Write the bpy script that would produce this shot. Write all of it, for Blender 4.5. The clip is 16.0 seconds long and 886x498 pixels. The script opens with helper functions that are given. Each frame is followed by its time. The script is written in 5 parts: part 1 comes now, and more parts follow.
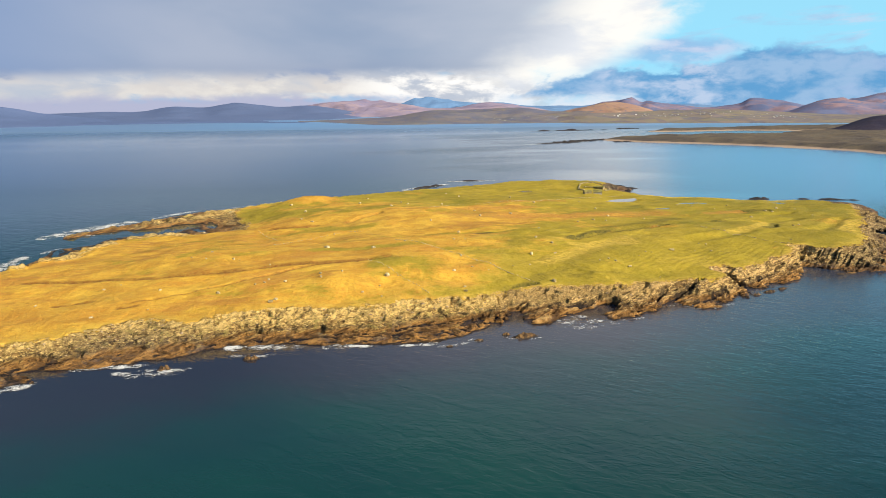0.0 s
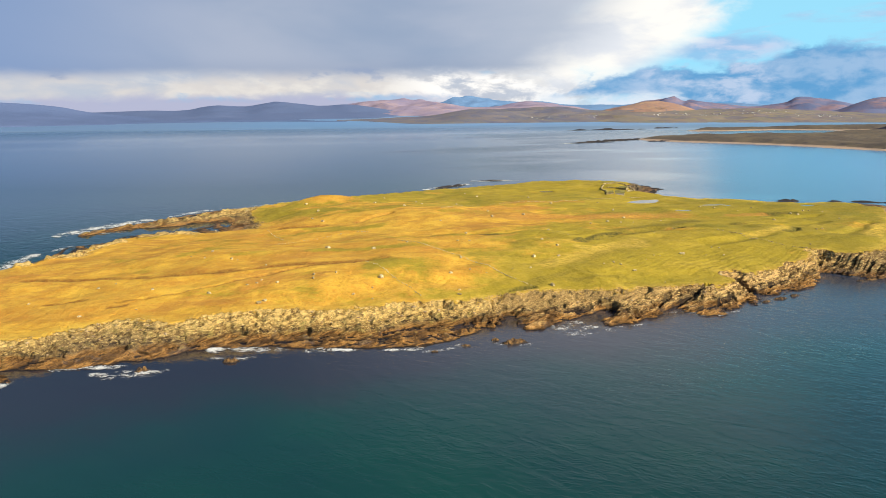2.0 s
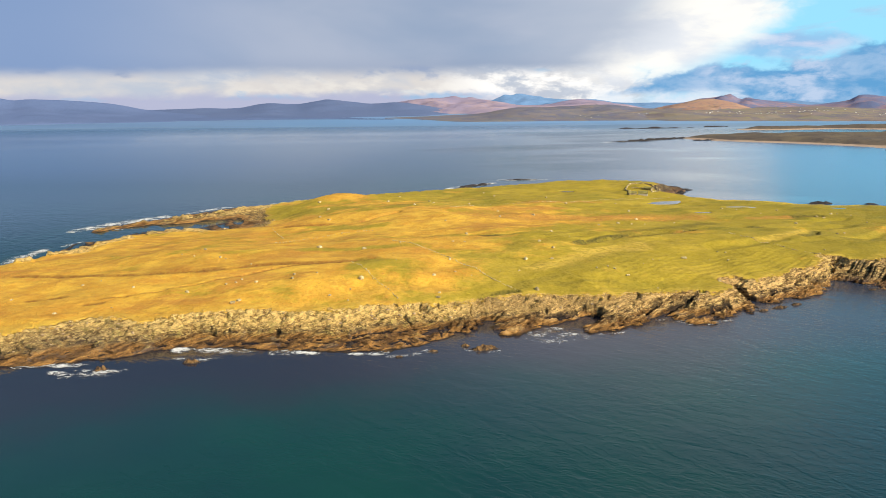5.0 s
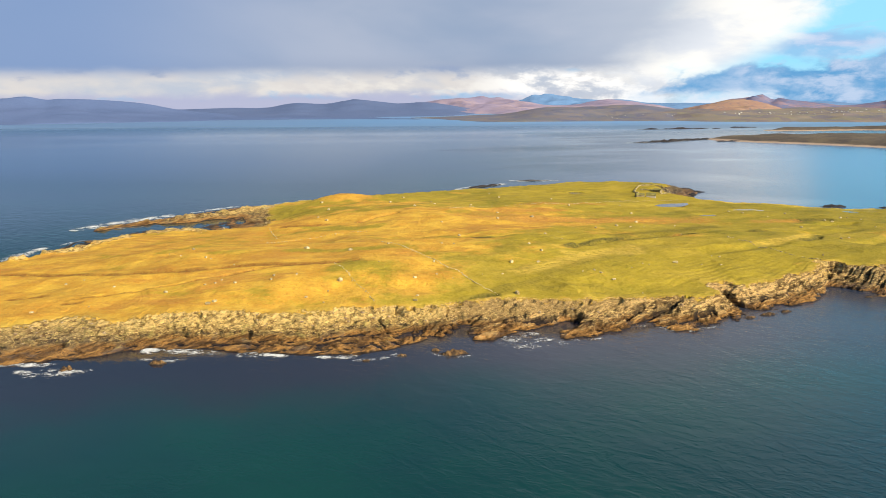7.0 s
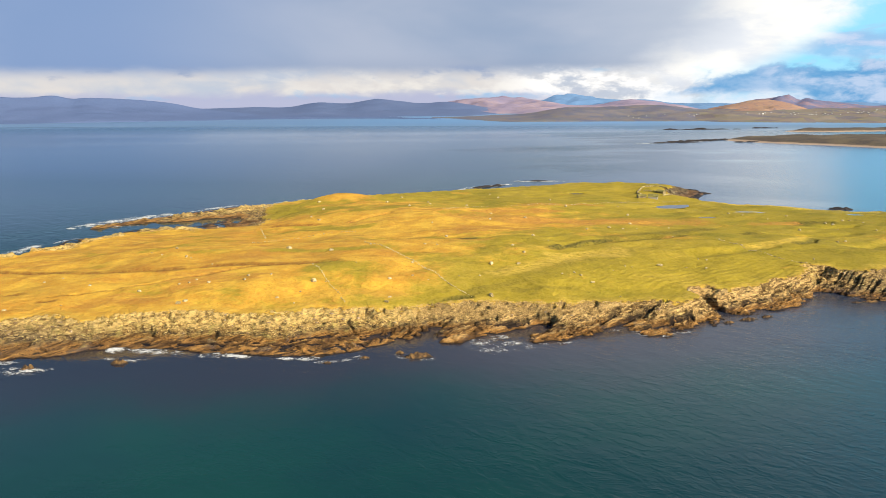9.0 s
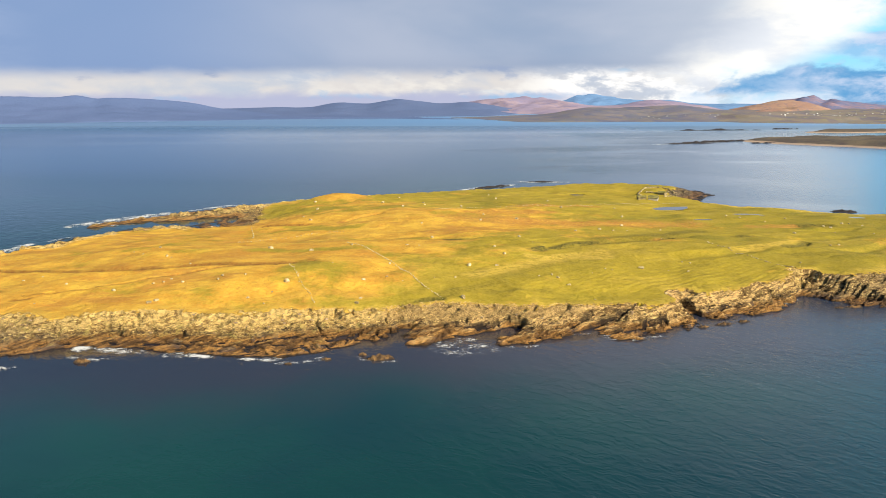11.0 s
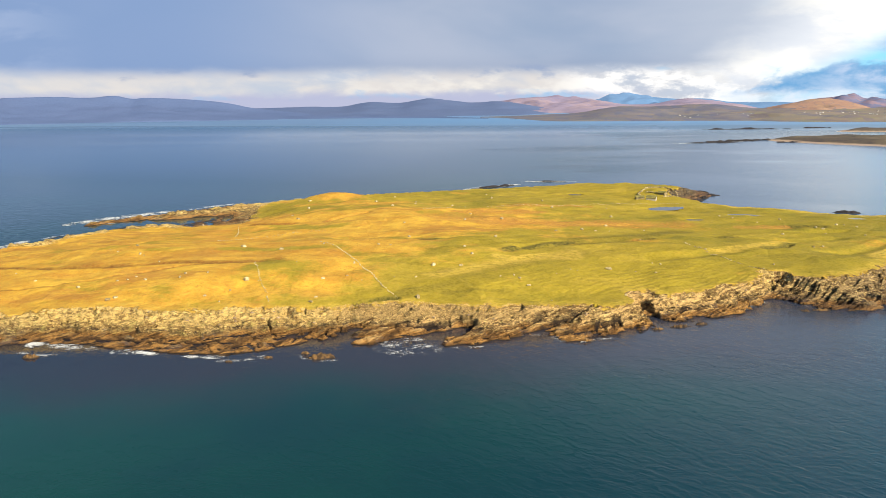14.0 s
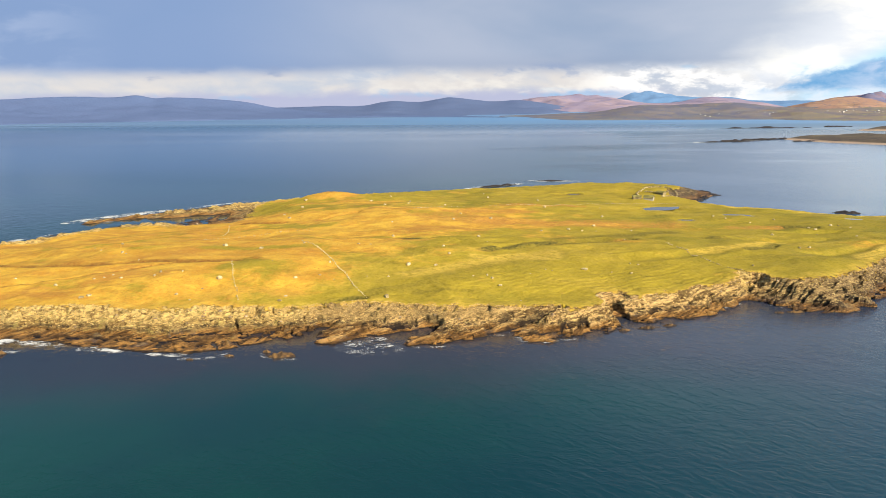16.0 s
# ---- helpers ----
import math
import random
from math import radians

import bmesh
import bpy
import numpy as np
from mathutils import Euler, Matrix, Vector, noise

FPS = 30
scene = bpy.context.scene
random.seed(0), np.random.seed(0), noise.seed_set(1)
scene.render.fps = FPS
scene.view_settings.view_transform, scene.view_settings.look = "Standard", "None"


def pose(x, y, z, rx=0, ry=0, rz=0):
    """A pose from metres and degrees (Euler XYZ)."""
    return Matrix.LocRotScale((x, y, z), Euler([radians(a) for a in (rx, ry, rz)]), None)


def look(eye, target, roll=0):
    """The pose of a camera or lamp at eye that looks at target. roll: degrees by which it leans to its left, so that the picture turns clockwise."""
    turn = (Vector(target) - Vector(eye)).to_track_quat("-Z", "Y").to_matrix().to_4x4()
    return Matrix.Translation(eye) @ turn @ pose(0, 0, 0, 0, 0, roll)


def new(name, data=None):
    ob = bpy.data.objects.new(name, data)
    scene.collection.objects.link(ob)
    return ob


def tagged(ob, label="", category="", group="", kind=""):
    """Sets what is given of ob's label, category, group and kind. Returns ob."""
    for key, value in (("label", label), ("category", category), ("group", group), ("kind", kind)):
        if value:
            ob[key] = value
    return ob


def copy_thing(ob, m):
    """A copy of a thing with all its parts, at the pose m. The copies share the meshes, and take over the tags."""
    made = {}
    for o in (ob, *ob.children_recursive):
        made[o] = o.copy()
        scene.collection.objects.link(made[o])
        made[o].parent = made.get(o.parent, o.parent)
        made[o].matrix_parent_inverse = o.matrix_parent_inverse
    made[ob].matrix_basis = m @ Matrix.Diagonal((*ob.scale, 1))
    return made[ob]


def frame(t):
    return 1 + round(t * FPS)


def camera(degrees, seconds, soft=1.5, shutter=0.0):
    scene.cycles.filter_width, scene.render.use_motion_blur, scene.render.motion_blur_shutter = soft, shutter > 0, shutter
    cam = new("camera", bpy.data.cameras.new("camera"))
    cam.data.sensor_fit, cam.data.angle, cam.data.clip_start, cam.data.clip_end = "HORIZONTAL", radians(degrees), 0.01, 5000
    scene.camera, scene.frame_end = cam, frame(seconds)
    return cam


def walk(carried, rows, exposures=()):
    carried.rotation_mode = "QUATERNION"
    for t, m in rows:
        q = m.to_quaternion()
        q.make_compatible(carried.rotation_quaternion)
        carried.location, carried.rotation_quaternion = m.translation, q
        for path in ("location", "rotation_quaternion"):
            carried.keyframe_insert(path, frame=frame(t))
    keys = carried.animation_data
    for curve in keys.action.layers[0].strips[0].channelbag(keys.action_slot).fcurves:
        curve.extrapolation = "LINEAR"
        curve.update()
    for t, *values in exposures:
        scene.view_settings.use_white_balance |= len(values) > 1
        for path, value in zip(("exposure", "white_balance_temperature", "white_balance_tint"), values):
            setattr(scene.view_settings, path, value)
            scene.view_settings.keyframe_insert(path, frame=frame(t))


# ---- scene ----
cam = camera(58.4, 16.0, soft=0.65)
PATH = [
    (0, (6.27, -0.412, 64.434), (6.292, 1.555, 64.068), -0.7),
    (0.5, (9.772, 1.048, 64.366), (9.762, 3.014, 64.0), -0.7),
    (1, (13.342, 2.566, 64.27), (13.306, 4.532, 63.904), -0.7),
    (1.5, (16.958, 4.103, 64.173), (16.9, 6.068, 63.806), -0.8),
    (2, (20.572, 5.599, 64.113), (20.492, 7.563, 63.746), -0.7),
    (2.5, (24.189, 7.036, 64.061), (24.087, 9.0, 63.693), -0.7),
    (3, (27.652, 8.419, 63.994), (27.528, 10.381, 63.626), -0.7),
    (3.5, (31.097, 9.762, 63.934), (30.952, 11.722, 63.566), -0.7),
    (4, (34.685, 11.093, 63.882), (34.518, 13.051, 63.513), -0.7),
    (4.5, (38.356, 12.376, 63.824), (38.166, 14.332, 63.454), -0.7),
    (7, (56.664, 18.878, 63.748), (56.379, 20.823, 63.378), -0.6),
    (7.5, (60.212, 20.165, 63.7), (59.912, 22.108, 63.33), -0.6),
    (8, (63.798, 21.483, 63.637), (63.484, 23.424, 63.266), -0.5),
    (8.5, (67.36, 22.772, 63.578), (67.031, 24.709, 63.207), -0.5),
    (9, (71.001, 24.082, 63.518), (70.657, 26.017, 63.148), -0.5),
    (11.5, (89.001, 29.81, 63.319), (88.587, 31.731, 62.949), -0.4),
    (12, (92.865, 30.818, 63.295), (92.436, 32.736, 62.924), -0.4),
    (12.5, (96.62, 31.668, 63.257), (96.176, 33.583, 62.887), -0.5),
    (13, (100.406, 32.566, 63.211), (99.948, 34.478, 62.841), -0.5),
    (13.5, (104.175, 33.493, 63.175), (103.702, 35.401, 62.805), -0.5),
    (14, (108.092, 34.475, 63.177), (107.605, 36.379, 62.807), -0.6),
    (14.5, (112.048, 35.468, 63.201), (111.545, 37.368, 62.83), -0.6),
    (15, (115.908, 36.512, 63.21), (115.391, 38.408, 62.839), -0.6),
    (15.5, (119.618, 37.534, 63.218), (119.088, 39.427, 62.847), -0.7),
    (16, (123.37, 38.578, 63.246), (122.827, 40.467, 62.874), -0.7),
]
walk(cam, [(t, look(eye, target, roll)) for t, eye, target, roll in PATH], [(0, 0.55), (16, 0.68)])

# ---- light: clear low sun behind the camera's right shoulder, broken cloud ahead ----
SUN_AZ, SUN_EL = 124.0, 29.0          # degrees clockwise from +y, degrees above the horizon
sun = new("sun", bpy.data.lights.new("sun", "SUN"))
sun.data.energy, sun.data.angle, sun.data.color = 5.0, radians(0.6), (1.0, 0.86, 0.64)
sun.matrix_world = look((math.sin(radians(SUN_AZ)) * 100, math.cos(radians(SUN_AZ)) * 100, 100 * math.tan(radians(SUN_EL))), (0, 0, 0))


class Nodes:
    """Short hand for building a node tree."""

    def __init__(self, tree):
        self.tree, self.n, self.l = tree, tree.nodes, tree.links
        self.n.clear()

    def add(self, kind, **inputs):
        node = self.n.new(kind)
        for key, value in inputs.items():
            slot = node.inputs[int(key[1:])] if key[0] == "i" and key[1:].isdigit() else node.inputs[key.replace("_", " ")]
            self.put(slot, value)
        return node

    def put(self, slot, value):
        if isinstance(value, bpy.types.NodeSocket):
            self.l.new(value, slot)
        elif isinstance(value, bpy.types.Node):
            self.l.new(value.outputs[0], slot)
        elif isinstance(value, tuple) and slot.type == "RGBA" and len(value) == 3:
            slot.default_value = (*value, 1)
        else:
            slot.default_value = value

    def math(self, op, a, b=0.0, clamp=False):
        node = self.n.new("ShaderNodeMath")
        node.operation, node.use_clamp = op, clamp
        self.put(node.inputs[0], a), self.put(node.inputs[1], b)
        return node.outputs[0]

    def mix(self, f, a, b, blend="MIX"):
        node = self.n.new("ShaderNodeMix")
        node.data_type, node.blend_type = "RGBA", blend
        self.put(node.inputs[0], f), self.put(node.inputs[6], a), self.put(node.inputs[7], b)
        return node.outputs[2]

    def noise(self, vector, scale, detail=4.0, rough=0.55, distort=0.0):
        node = self.add("ShaderNodeTexNoise", Scale=scale, Detail=detail, Roughness=rough, Distortion=distort)
        if vector is not None:
            self.put(node.inputs["Vector"], vector)
        return node.outputs[0]

    def step(self, value, low, high):
        """0 below low, 1 above high, smooth between (low may exceed high)."""
        node = self.n.new("ShaderNodeMapRange")
        node.interpolation_type = "SMOOTHSTEP"
        flip = low > high
        a, b = (high, low) if flip else (low, high)
        for slot, v in zip(node.inputs[:5], (value, a, b, 1.0 if flip else 0.0, 0.0 if flip else 1.0)):
            self.put(slot, v)
        return node.outputs[0]

    def scaled(self, vector, s, turn=0.0):
        """Coordinates turned so that x runs along the direction turn (degrees), then scaled."""
        if turn:
            node = self.add("ShaderNodeMapping", Vector=vector)
            node.inputs["Rotation"].default_value = (0, 0, radians(-turn))
            vector = node.outputs[0]
        return self.add("ShaderNodeMapping", Vector=vector, Scale=s).outputs[0]

    def attribute(self, name):
        node = self.n.new("ShaderNodeAttribute")
        node.attribute_name = name
        return node.outputs["Fac"]

    def position(self):
        return self.n.new("ShaderNodeNewGeometry").outputs["Position"]

    def bump(self, height, distance, strength=1.0):
        return self.add("ShaderNodeBump", Height=height, Distance=distance, Strength=strength).outputs[0]

    def principled(self, colour, rough, normal=None, spec=0.4, metal=0.0):
        node = self.add("ShaderNodeBsdfPrincipled", Base_Color=colour, Roughness=rough, Metallic=metal)
        node.inputs["Specular IOR Level"].default_value = spec
        if normal is not None:
            self.put(node.inputs["Normal"], normal)
        return node.outputs[0]

    def out(self, shader, kind="ShaderNodeOutputMaterial"):
        self.l.new(shader, self.n.new(kind).inputs[0])


def material(name):
    m = bpy.data.materials.new(name)
    m.use_nodes = True
    return m, Nodes(m.node_tree)


# ---- sky: Nishita with a grey deck of cloud to the north-west, open blue to the north-east ----
world = bpy.data.worlds.new("world")
scene.world = world
world.use_nodes = True
w = Nodes(world.node_tree)
sky = w.n.new("ShaderNodeTexSky")
sky.sky_type, sky.sun_disc = "NISHITA", False
sky.sun_elevation, sky.sun_rotation = radians(SUN_EL), radians(SUN_AZ)
sky.altitude, sky.air_density, sky.dust_density, sky.ozone_density = 50.0, 1.0, 0.4, 2.0
way = w.n.new("ShaderNodeTexCoord").outputs["Generated"]
xyz = w.add("ShaderNodeSeparateXYZ", Vector=way)
az = w.math("MULTIPLY", w.math("ARCTAN2", xyz.outputs[0], xyz.outputs[1]), 57.2958)
el = w.math("MULTIPLY", w.math("ARCSINE", xyz.outputs[2]), 57.2958)
chart = w.add("ShaderNodeCombineXYZ", X=w.math("MULTIPLY", az, 0.1), Y=w.math("MULTIPLY", el, 0.1)).outputs[0]
n_big = w.noise(w.scaled(chart, (0.55, 1.5, 1)), 1.0, 4, 0.5, 0.3)
n_mid = w.noise(w.scaled(chart, (1.3, 3.6, 1)), 1.0, 6, 0.55, 0.2)
n_fine = w.noise(w.scaled(chart, (3.0, 7.5, 1)), 1.0, 8, 0.60, 0.2)
n_wisp = w.noise(w.scaled(chart, (1.3, 7.0, 1), 4), 1.0, 6, 0.55, 0.2)
clear = w.mix(1.0, sky.outputs[0], (0.085, 0.085, 0.085), "MULTIPLY")
clear = w.mix(w.step(el, 26.0, 3.0), clear, (0.30, 0.69, 0.90))
clear = w.mix(w.step(el, 2.6, 0.2), clear, (0.46, 0.68, 0.84))
wob = w.math("MULTIPLY", w.math("SUBTRACT", n_mid, 0.5), 3.0)
curl = w.math("MULTIPLY", w.math("SUBTRACT", n_fine, 0.5), 2.4)
n_puff = w.noise(w.scaled(chart, (4.5, 8.0, 1)), 1.0, 7, 0.58, 0.3)
billow = w.math("ADD", w.math("ADD", w.math("MULTIPLY", wob, 0.8), w.math("MULTIPLY", curl, 0.6)), w.math("MULTIPLY", w.math("SUBTRACT", n_puff, 0.5), 2.2))
# lavender wisps high in the open blue, and grey puffs below them
veil = w.math("MULTIPLY", w.step(n_wisp, 0.50, 0.66), w.math("MULTIPLY", w.step(az, 12.0, 16.0), w.step(el, 10.0, 5.5)))
col = w.mix(w.math("MULTIPLY", veil, 0.8), clear, w.mix(w.step(n_fine, 0.4, 0.65), (0.36, 0.52, 0.74), (0.58, 0.62, 0.78)))
d_az = w.math("DIVIDE", w.math("SUBTRACT", az, w.math("ADD", 17.5, w.math("MULTIPLY", wob, 1.8))), 4.5)
d_el = w.math("DIVIDE", w.math("SUBTRACT", el, w.math("ADD", 3.2, w.math("MULTIPLY", curl, 0.7))), 1.0)
near_puff = w.math("ADD", w.math("MULTIPLY", d_az, d_az), w.math("MULTIPLY", d_el, d_el))
col = w.mix(w.math("MULTIPLY", w.step(near_puff, 1.1, 0.35), 0.75), col, w.mix(w.step(n_fine, 0.42, 0.62), (0.27, 0.48, 0.74), (0.52, 0.60, 0.78)))
# cream haze and sunlit puffs under the deck
haze = w.mix(w.step(n_mid, 0.38, 0.62), (0.47, 0.52, 0.61), (0.66, 0.63, 0.61))
haze = w.mix(w.math("MULTIPLY", w.step(n_fine, 0.46, 0.62), w.step(az, -30.0, -12.0)), haze, (0.74, 0.71, 0.67))
haze = w.mix(w.math("MULTIPLY", w.step(az, -8.0, -2.0), w.step(w.math("ADD", n_fine, w.math("MULTIPLY", wob, 0.08)), 0.40, 0.56)), haze, (0.95, 0.93, 0.90))
haze = w.mix(w.math("MULTIPLY", w.step(w.math("ADD", el, w.math("MULTIPLY", curl, 0.5)), 0.85, 0.15), w.step(az, 2.0, -6.0)), haze, (0.43, 0.45, 0.60))
gaps = w.math("MULTIPLY", w.step(n_wisp, 0.56, 0.66), w.math("MULTIPLY", w.step(az, -11.0, -4.0), 0.75))
haze = w.mix(gaps, haze, (0.36, 0.62, 0.84))
col = w.mix(w.math("MULTIPLY", w.step(w.math("ADD", az, w.math("MULTIPLY", billow, 2.4)), 9.5, 6.0), w.step(el, 9.0, 4.0)), col, haze)
# sunlit towering edge of the deck
d_az = w.math("DIVIDE", w.math("SUBTRACT", w.math("SUBTRACT", az, w.math("MULTIPLY", w.math("SUBTRACT", el, 4.0), 0.9)), w.math("ADD", 9.6, w.math("MULTIPLY", billow, 1.5))), 5.6)
d_el = w.math("DIVIDE", w.math("SUBTRACT", el, w.math("ADD", 4.9, billow)), 4.0)
far = w.math("ADD", w.math("MULTIPLY", d_az, d_az), w.math("MULTIPLY", d_el, d_el))
col = w.mix(w.step(far, 1.60, 0.35), col, w.mix(w.step(n_mid, 0.36, 0.56), (0.72, 0.75, 0.80), (0.93, 0.91, 0.86)))
# a long bank of blue-grey cumulus low in the open part of the sky
crown = w.math("ADD", w.math("MULTIPLY", w.step(az, 2.5, 13.5), 2.3), w.math("ADD", w.math("MULTIPLY", w.step(az, 19.0, 21.5), 1.1), w.math("MULTIPLY", w.step(az, 23.5, 29.0), -0.6)))
bank_top = w.math("ADD", crown, w.math("MULTIPLY", billow, 0.95))
bluish = w.mix(w.step(w.math("ADD", w.math("MULTIPLY", n_mid, 0.5), w.math("MULTIPLY", n_puff, 0.5)), 0.42, 0.58), (0.115, 0.33, 0.60), (0.30, 0.47, 0.69))
bluish = w.mix(w.math("MULTIPLY", w.math("MULTIPLY", w.step(n_fine, 0.46, 0.62), w.step(az, 10.0, 13.0)), w.math("MULTIPLY", w.step(az, 21.5, 19.0), 0.85)), bluish, (0.50, 0.60, 0.77))
bluish = w.mix(w.math("MULTIPLY", w.step(n_fine, 0.52, 0.66), w.math("MULTIPLY", w.step(az, 22.0, 26.0), 0.6)), bluish, (0.34, 0.48, 0.71))
under = w.step(w.math("SUBTRACT", bank_top, el), -0.22, 0.42)
col = w.mix(w.math("MULTIPLY", under, w.math("MAXIMUM", w.step(w.math("ADD", el, w.math("MULTIPLY", curl, 0.5)), 0.0, 0.45), w.step(az, 11.0, 15.0))), col, bluish)
col = w.mix(w.math("MULTIPLY", w.math("MULTIPLY", w.math("MULTIPLY", w.step(az, 3.0, 7.0), w.step(az, 17.0, 12.0)), w.step(n_fine, 0.40, 0.60)), w.step(w.math("ADD", el, w.math("MULTIPLY", curl, 0.4)), 0.75, 0.25)), col, (0.66, 0.74, 0.83))
# the deck itself
grey = w.mix(w.step(n_big, 0.35, 0.65), (0.282, 0.360, 0.500), (0.385, 0.438, 0.555))
grey = w.mix(w.math("MULTIPLY", w.step(el, 3.4, 2.0), 0.35), grey, (0.25, 0.31, 0.44))
grey = w.mix(w.math("MULTIPLY", w.step(az, -14.0, -34.0), 0.85), grey, (0.195, 0.300, 0.52))
grey = w.mix(w.math("MULTIPLY", w.step(az, -37.0, -44.0), w.step(n_mid, 0.42, 0.58)), grey, (0.30, 0.39, 0.58))
grey = w.mix(w.math("MULTIPLY", w.step(az, -6.0, 12.0), 0.6), grey, (0.56, 0.60, 0.66))
grey = w.mix(w.math("MULTIPLY", w.step(el, 6.5, 11.0), w.step(az, 2.0, -18.0)), grey, (0.06, 0.12, 0.23))
edge = w.math("ADD", w.math("ADD", el, w.math("MULTIPLY", wob, 0.45)), w.math("MULTIPLY", curl, 0.16))
side = w.math("ADD", az, w.math("ADD", w.math("MULTIPLY", wob, 1.6), w.math("MULTIPLY", el, -1.0)))
deck = w.math("MULTIPLY", w.step(edge, 1.40, 2.50), w.math("MULTIPLY", w.step(side, 6.5, -0.5), w.step(az, -100.0, -70.0)))
deck = w.math("MULTIPLY", deck, w.step(w.math("ADD", w.math("MULTIPLY", az, -0.12), w.math("ADD", el, w.math("MULTIPLY", wob, 1.5))), 31.0, 17.0))
col = w.mix(deck, col, grey)
# torn scud hanging below the deck
scud = w.math("MULTIPLY", w.math("MULTIPLY", w.step(w.math("ADD", w.math("MULTIPLY", n_mid, 0.6), w.math("MULTIPLY", n_fine, 0.4)), 0.55, 0.63), w.step(w.math("ADD", el, w.math("MULTIPLY", wob, 0.3)), 1.2, 1.7)), w.math("MULTIPLY", w.step(el, 2.6, 2.1), w.step(az, -2.0, -8.0)))
col = w.mix(w.math("MULTIPLY", scud, 0.75), col, (0.27, 0.34, 0.50))
w.out(w.add("ShaderNodeBackground", Color=col, Strength=0.76).outputs[0], "ShaderNodeOutputWorld")


# ---- numeric helpers: noise, outlines, height fields ----
def grid_noise(x, y, seed):
    xi, yi = np.floor(x).astype(np.int64), np.floor(y).astype(np.int64)
    xf, yf = x - xi, y - yi
    u, v = xf * xf * xf * (xf * (xf * 6 - 15) + 10), yf * yf * yf * (yf * (yf * 6 - 15) + 10)

    def corner(i, j):
        h = (i * 374761393 + j * 668265263 + seed * 974634777) & 0xFFFFFFFF
        h = ((h ^ (h >> 13)) * 1274126177) & 0xFFFFFFFF
        return ((h ^ (h >> 16)) & 0xFFFF) / 32767.5 - 1.0

    a, b, c, d = corner(xi, yi), corner(xi + 1, yi), corner(xi, yi + 1), corner(xi + 1, yi + 1)
    return (a * (1 - u) + b * u) * (1 - v) + (c * (1 - u) + d * u) * v


def fbm(x, y, size, octaves=4, seed=0, gain=0.5):
    total, amp, norm, f = 0.0, 1.0, 0.0, 1.0 / size
    for o in range(octaves):
        total = total + amp * grid_noise(x * f + 17.3 * o, y * f - 9.1 * o, seed + o)
        norm, amp, f = norm + amp, amp * gain, f * 2.03
    return total / norm


def cells(x, y, size, seed):
    """Distances to the nearest and second nearest scattered point, and that point's random value."""
    x, y = x / size, y / size
    xi, yi = np.floor(x).astype(np.int64), np.floor(y).astype(np.int64)
    best, second, value = np.full(x.shape, 9.0), np.full(x.shape, 9.0), np.zeros(x.shape)
    for i in (-1, 0, 1):
        for j in (-1, 0, 1):
            h = ((xi + i) * 374761393 + (yi + j) * 668265263 + seed * 974634777) & 0xFFFFFFFF
            h = ((h ^ (h >> 13)) * 1274126177) & 0xFFFFFFFF
            h = h ^ (h >> 16)
            px, py = xi + i + (h & 1023) / 1023, yi + j + ((h >> 10) & 1023) / 1023
            d = np.hypot(px - x, py - y)
            nearer = d < best
            second = np.where(nearer, best, np.minimum(second, d))
            value = np.where(nearer, ((h >> 20) & 1023) / 1023, value)
            best = np.where(nearer, d, best)
    return best, second, value


def smooth(a, b, v):
    t = np.clip((v - a) / (b - a), 0, 1)
    return t * t * (3 - 2 * t)


def blob(x, y, cx, cy, rx, ry, turn=0.0):
    c, s = math.cos(radians(turn)), math.sin(radians(turn))
    dx, dy = x - cx, y - cy
    return np.exp(-((dx * c + dy * s) / rx) ** 2 - ((-dx * s + dy * c) / ry) ** 2)


def rounded(points, closed=True, cuts=3):
    """Catmull-Rom through the points."""
    p = np.array(points, float)
    n, out = len(p), []
    for i in range(n if closed else n - 1):
        q = [p[(i + k) % n] if closed else p[min(max(i + k, 0), n - 1)] for k in (-1, 0, 1, 2)]
        for k in range(cuts):
            t = k / cuts
            out.append(0.5 * (2 * q[1] + (q[2] - q[0]) * t + (2 * q[0] - 5 * q[1] + 4 * q[2] - q[3]) * t * t + (3 * q[1] - q[0] - 3 * q[2] + q[3]) * t ** 3))
    if not closed:
        out.append(p[-1])
    return np.array(out)


def line_distance(x, y, line, closed=False):
    best = np.full(np.shape(x), 1e9)
    pairs = zip(line, np.roll(line, -1, 0)) if closed else zip(line[:-1], line[1:])
    for a, b in pairs:
        ab = b - a
        t = np.clip(((x - a[0]) * ab[0] + (y - a[1]) * ab[1]) / (ab @ ab + 1e-9), 0, 1)
        best = np.minimum(best, np.hypot(x - a[0] - t * ab[0], y - a[1] - t * ab[1]))
    return best


def inside_distance(x, y, line):
    """Distance to a closed outline, positive within it."""
    within = np.zeros(np.shape(x), bool)
    for a, b in zip(line, np.roll(line, -1, 0)):
        if a[1] != b[1]:
            cross = ((a[1] > y) != (b[1] > y)) & (x < (b[0] - a[0]) * (y - a[1]) / (b[1] - a[1]) + a[0])
            within ^= cross
    d = line_distance(x, y, line, True)
    return np.where(within, d, -d)


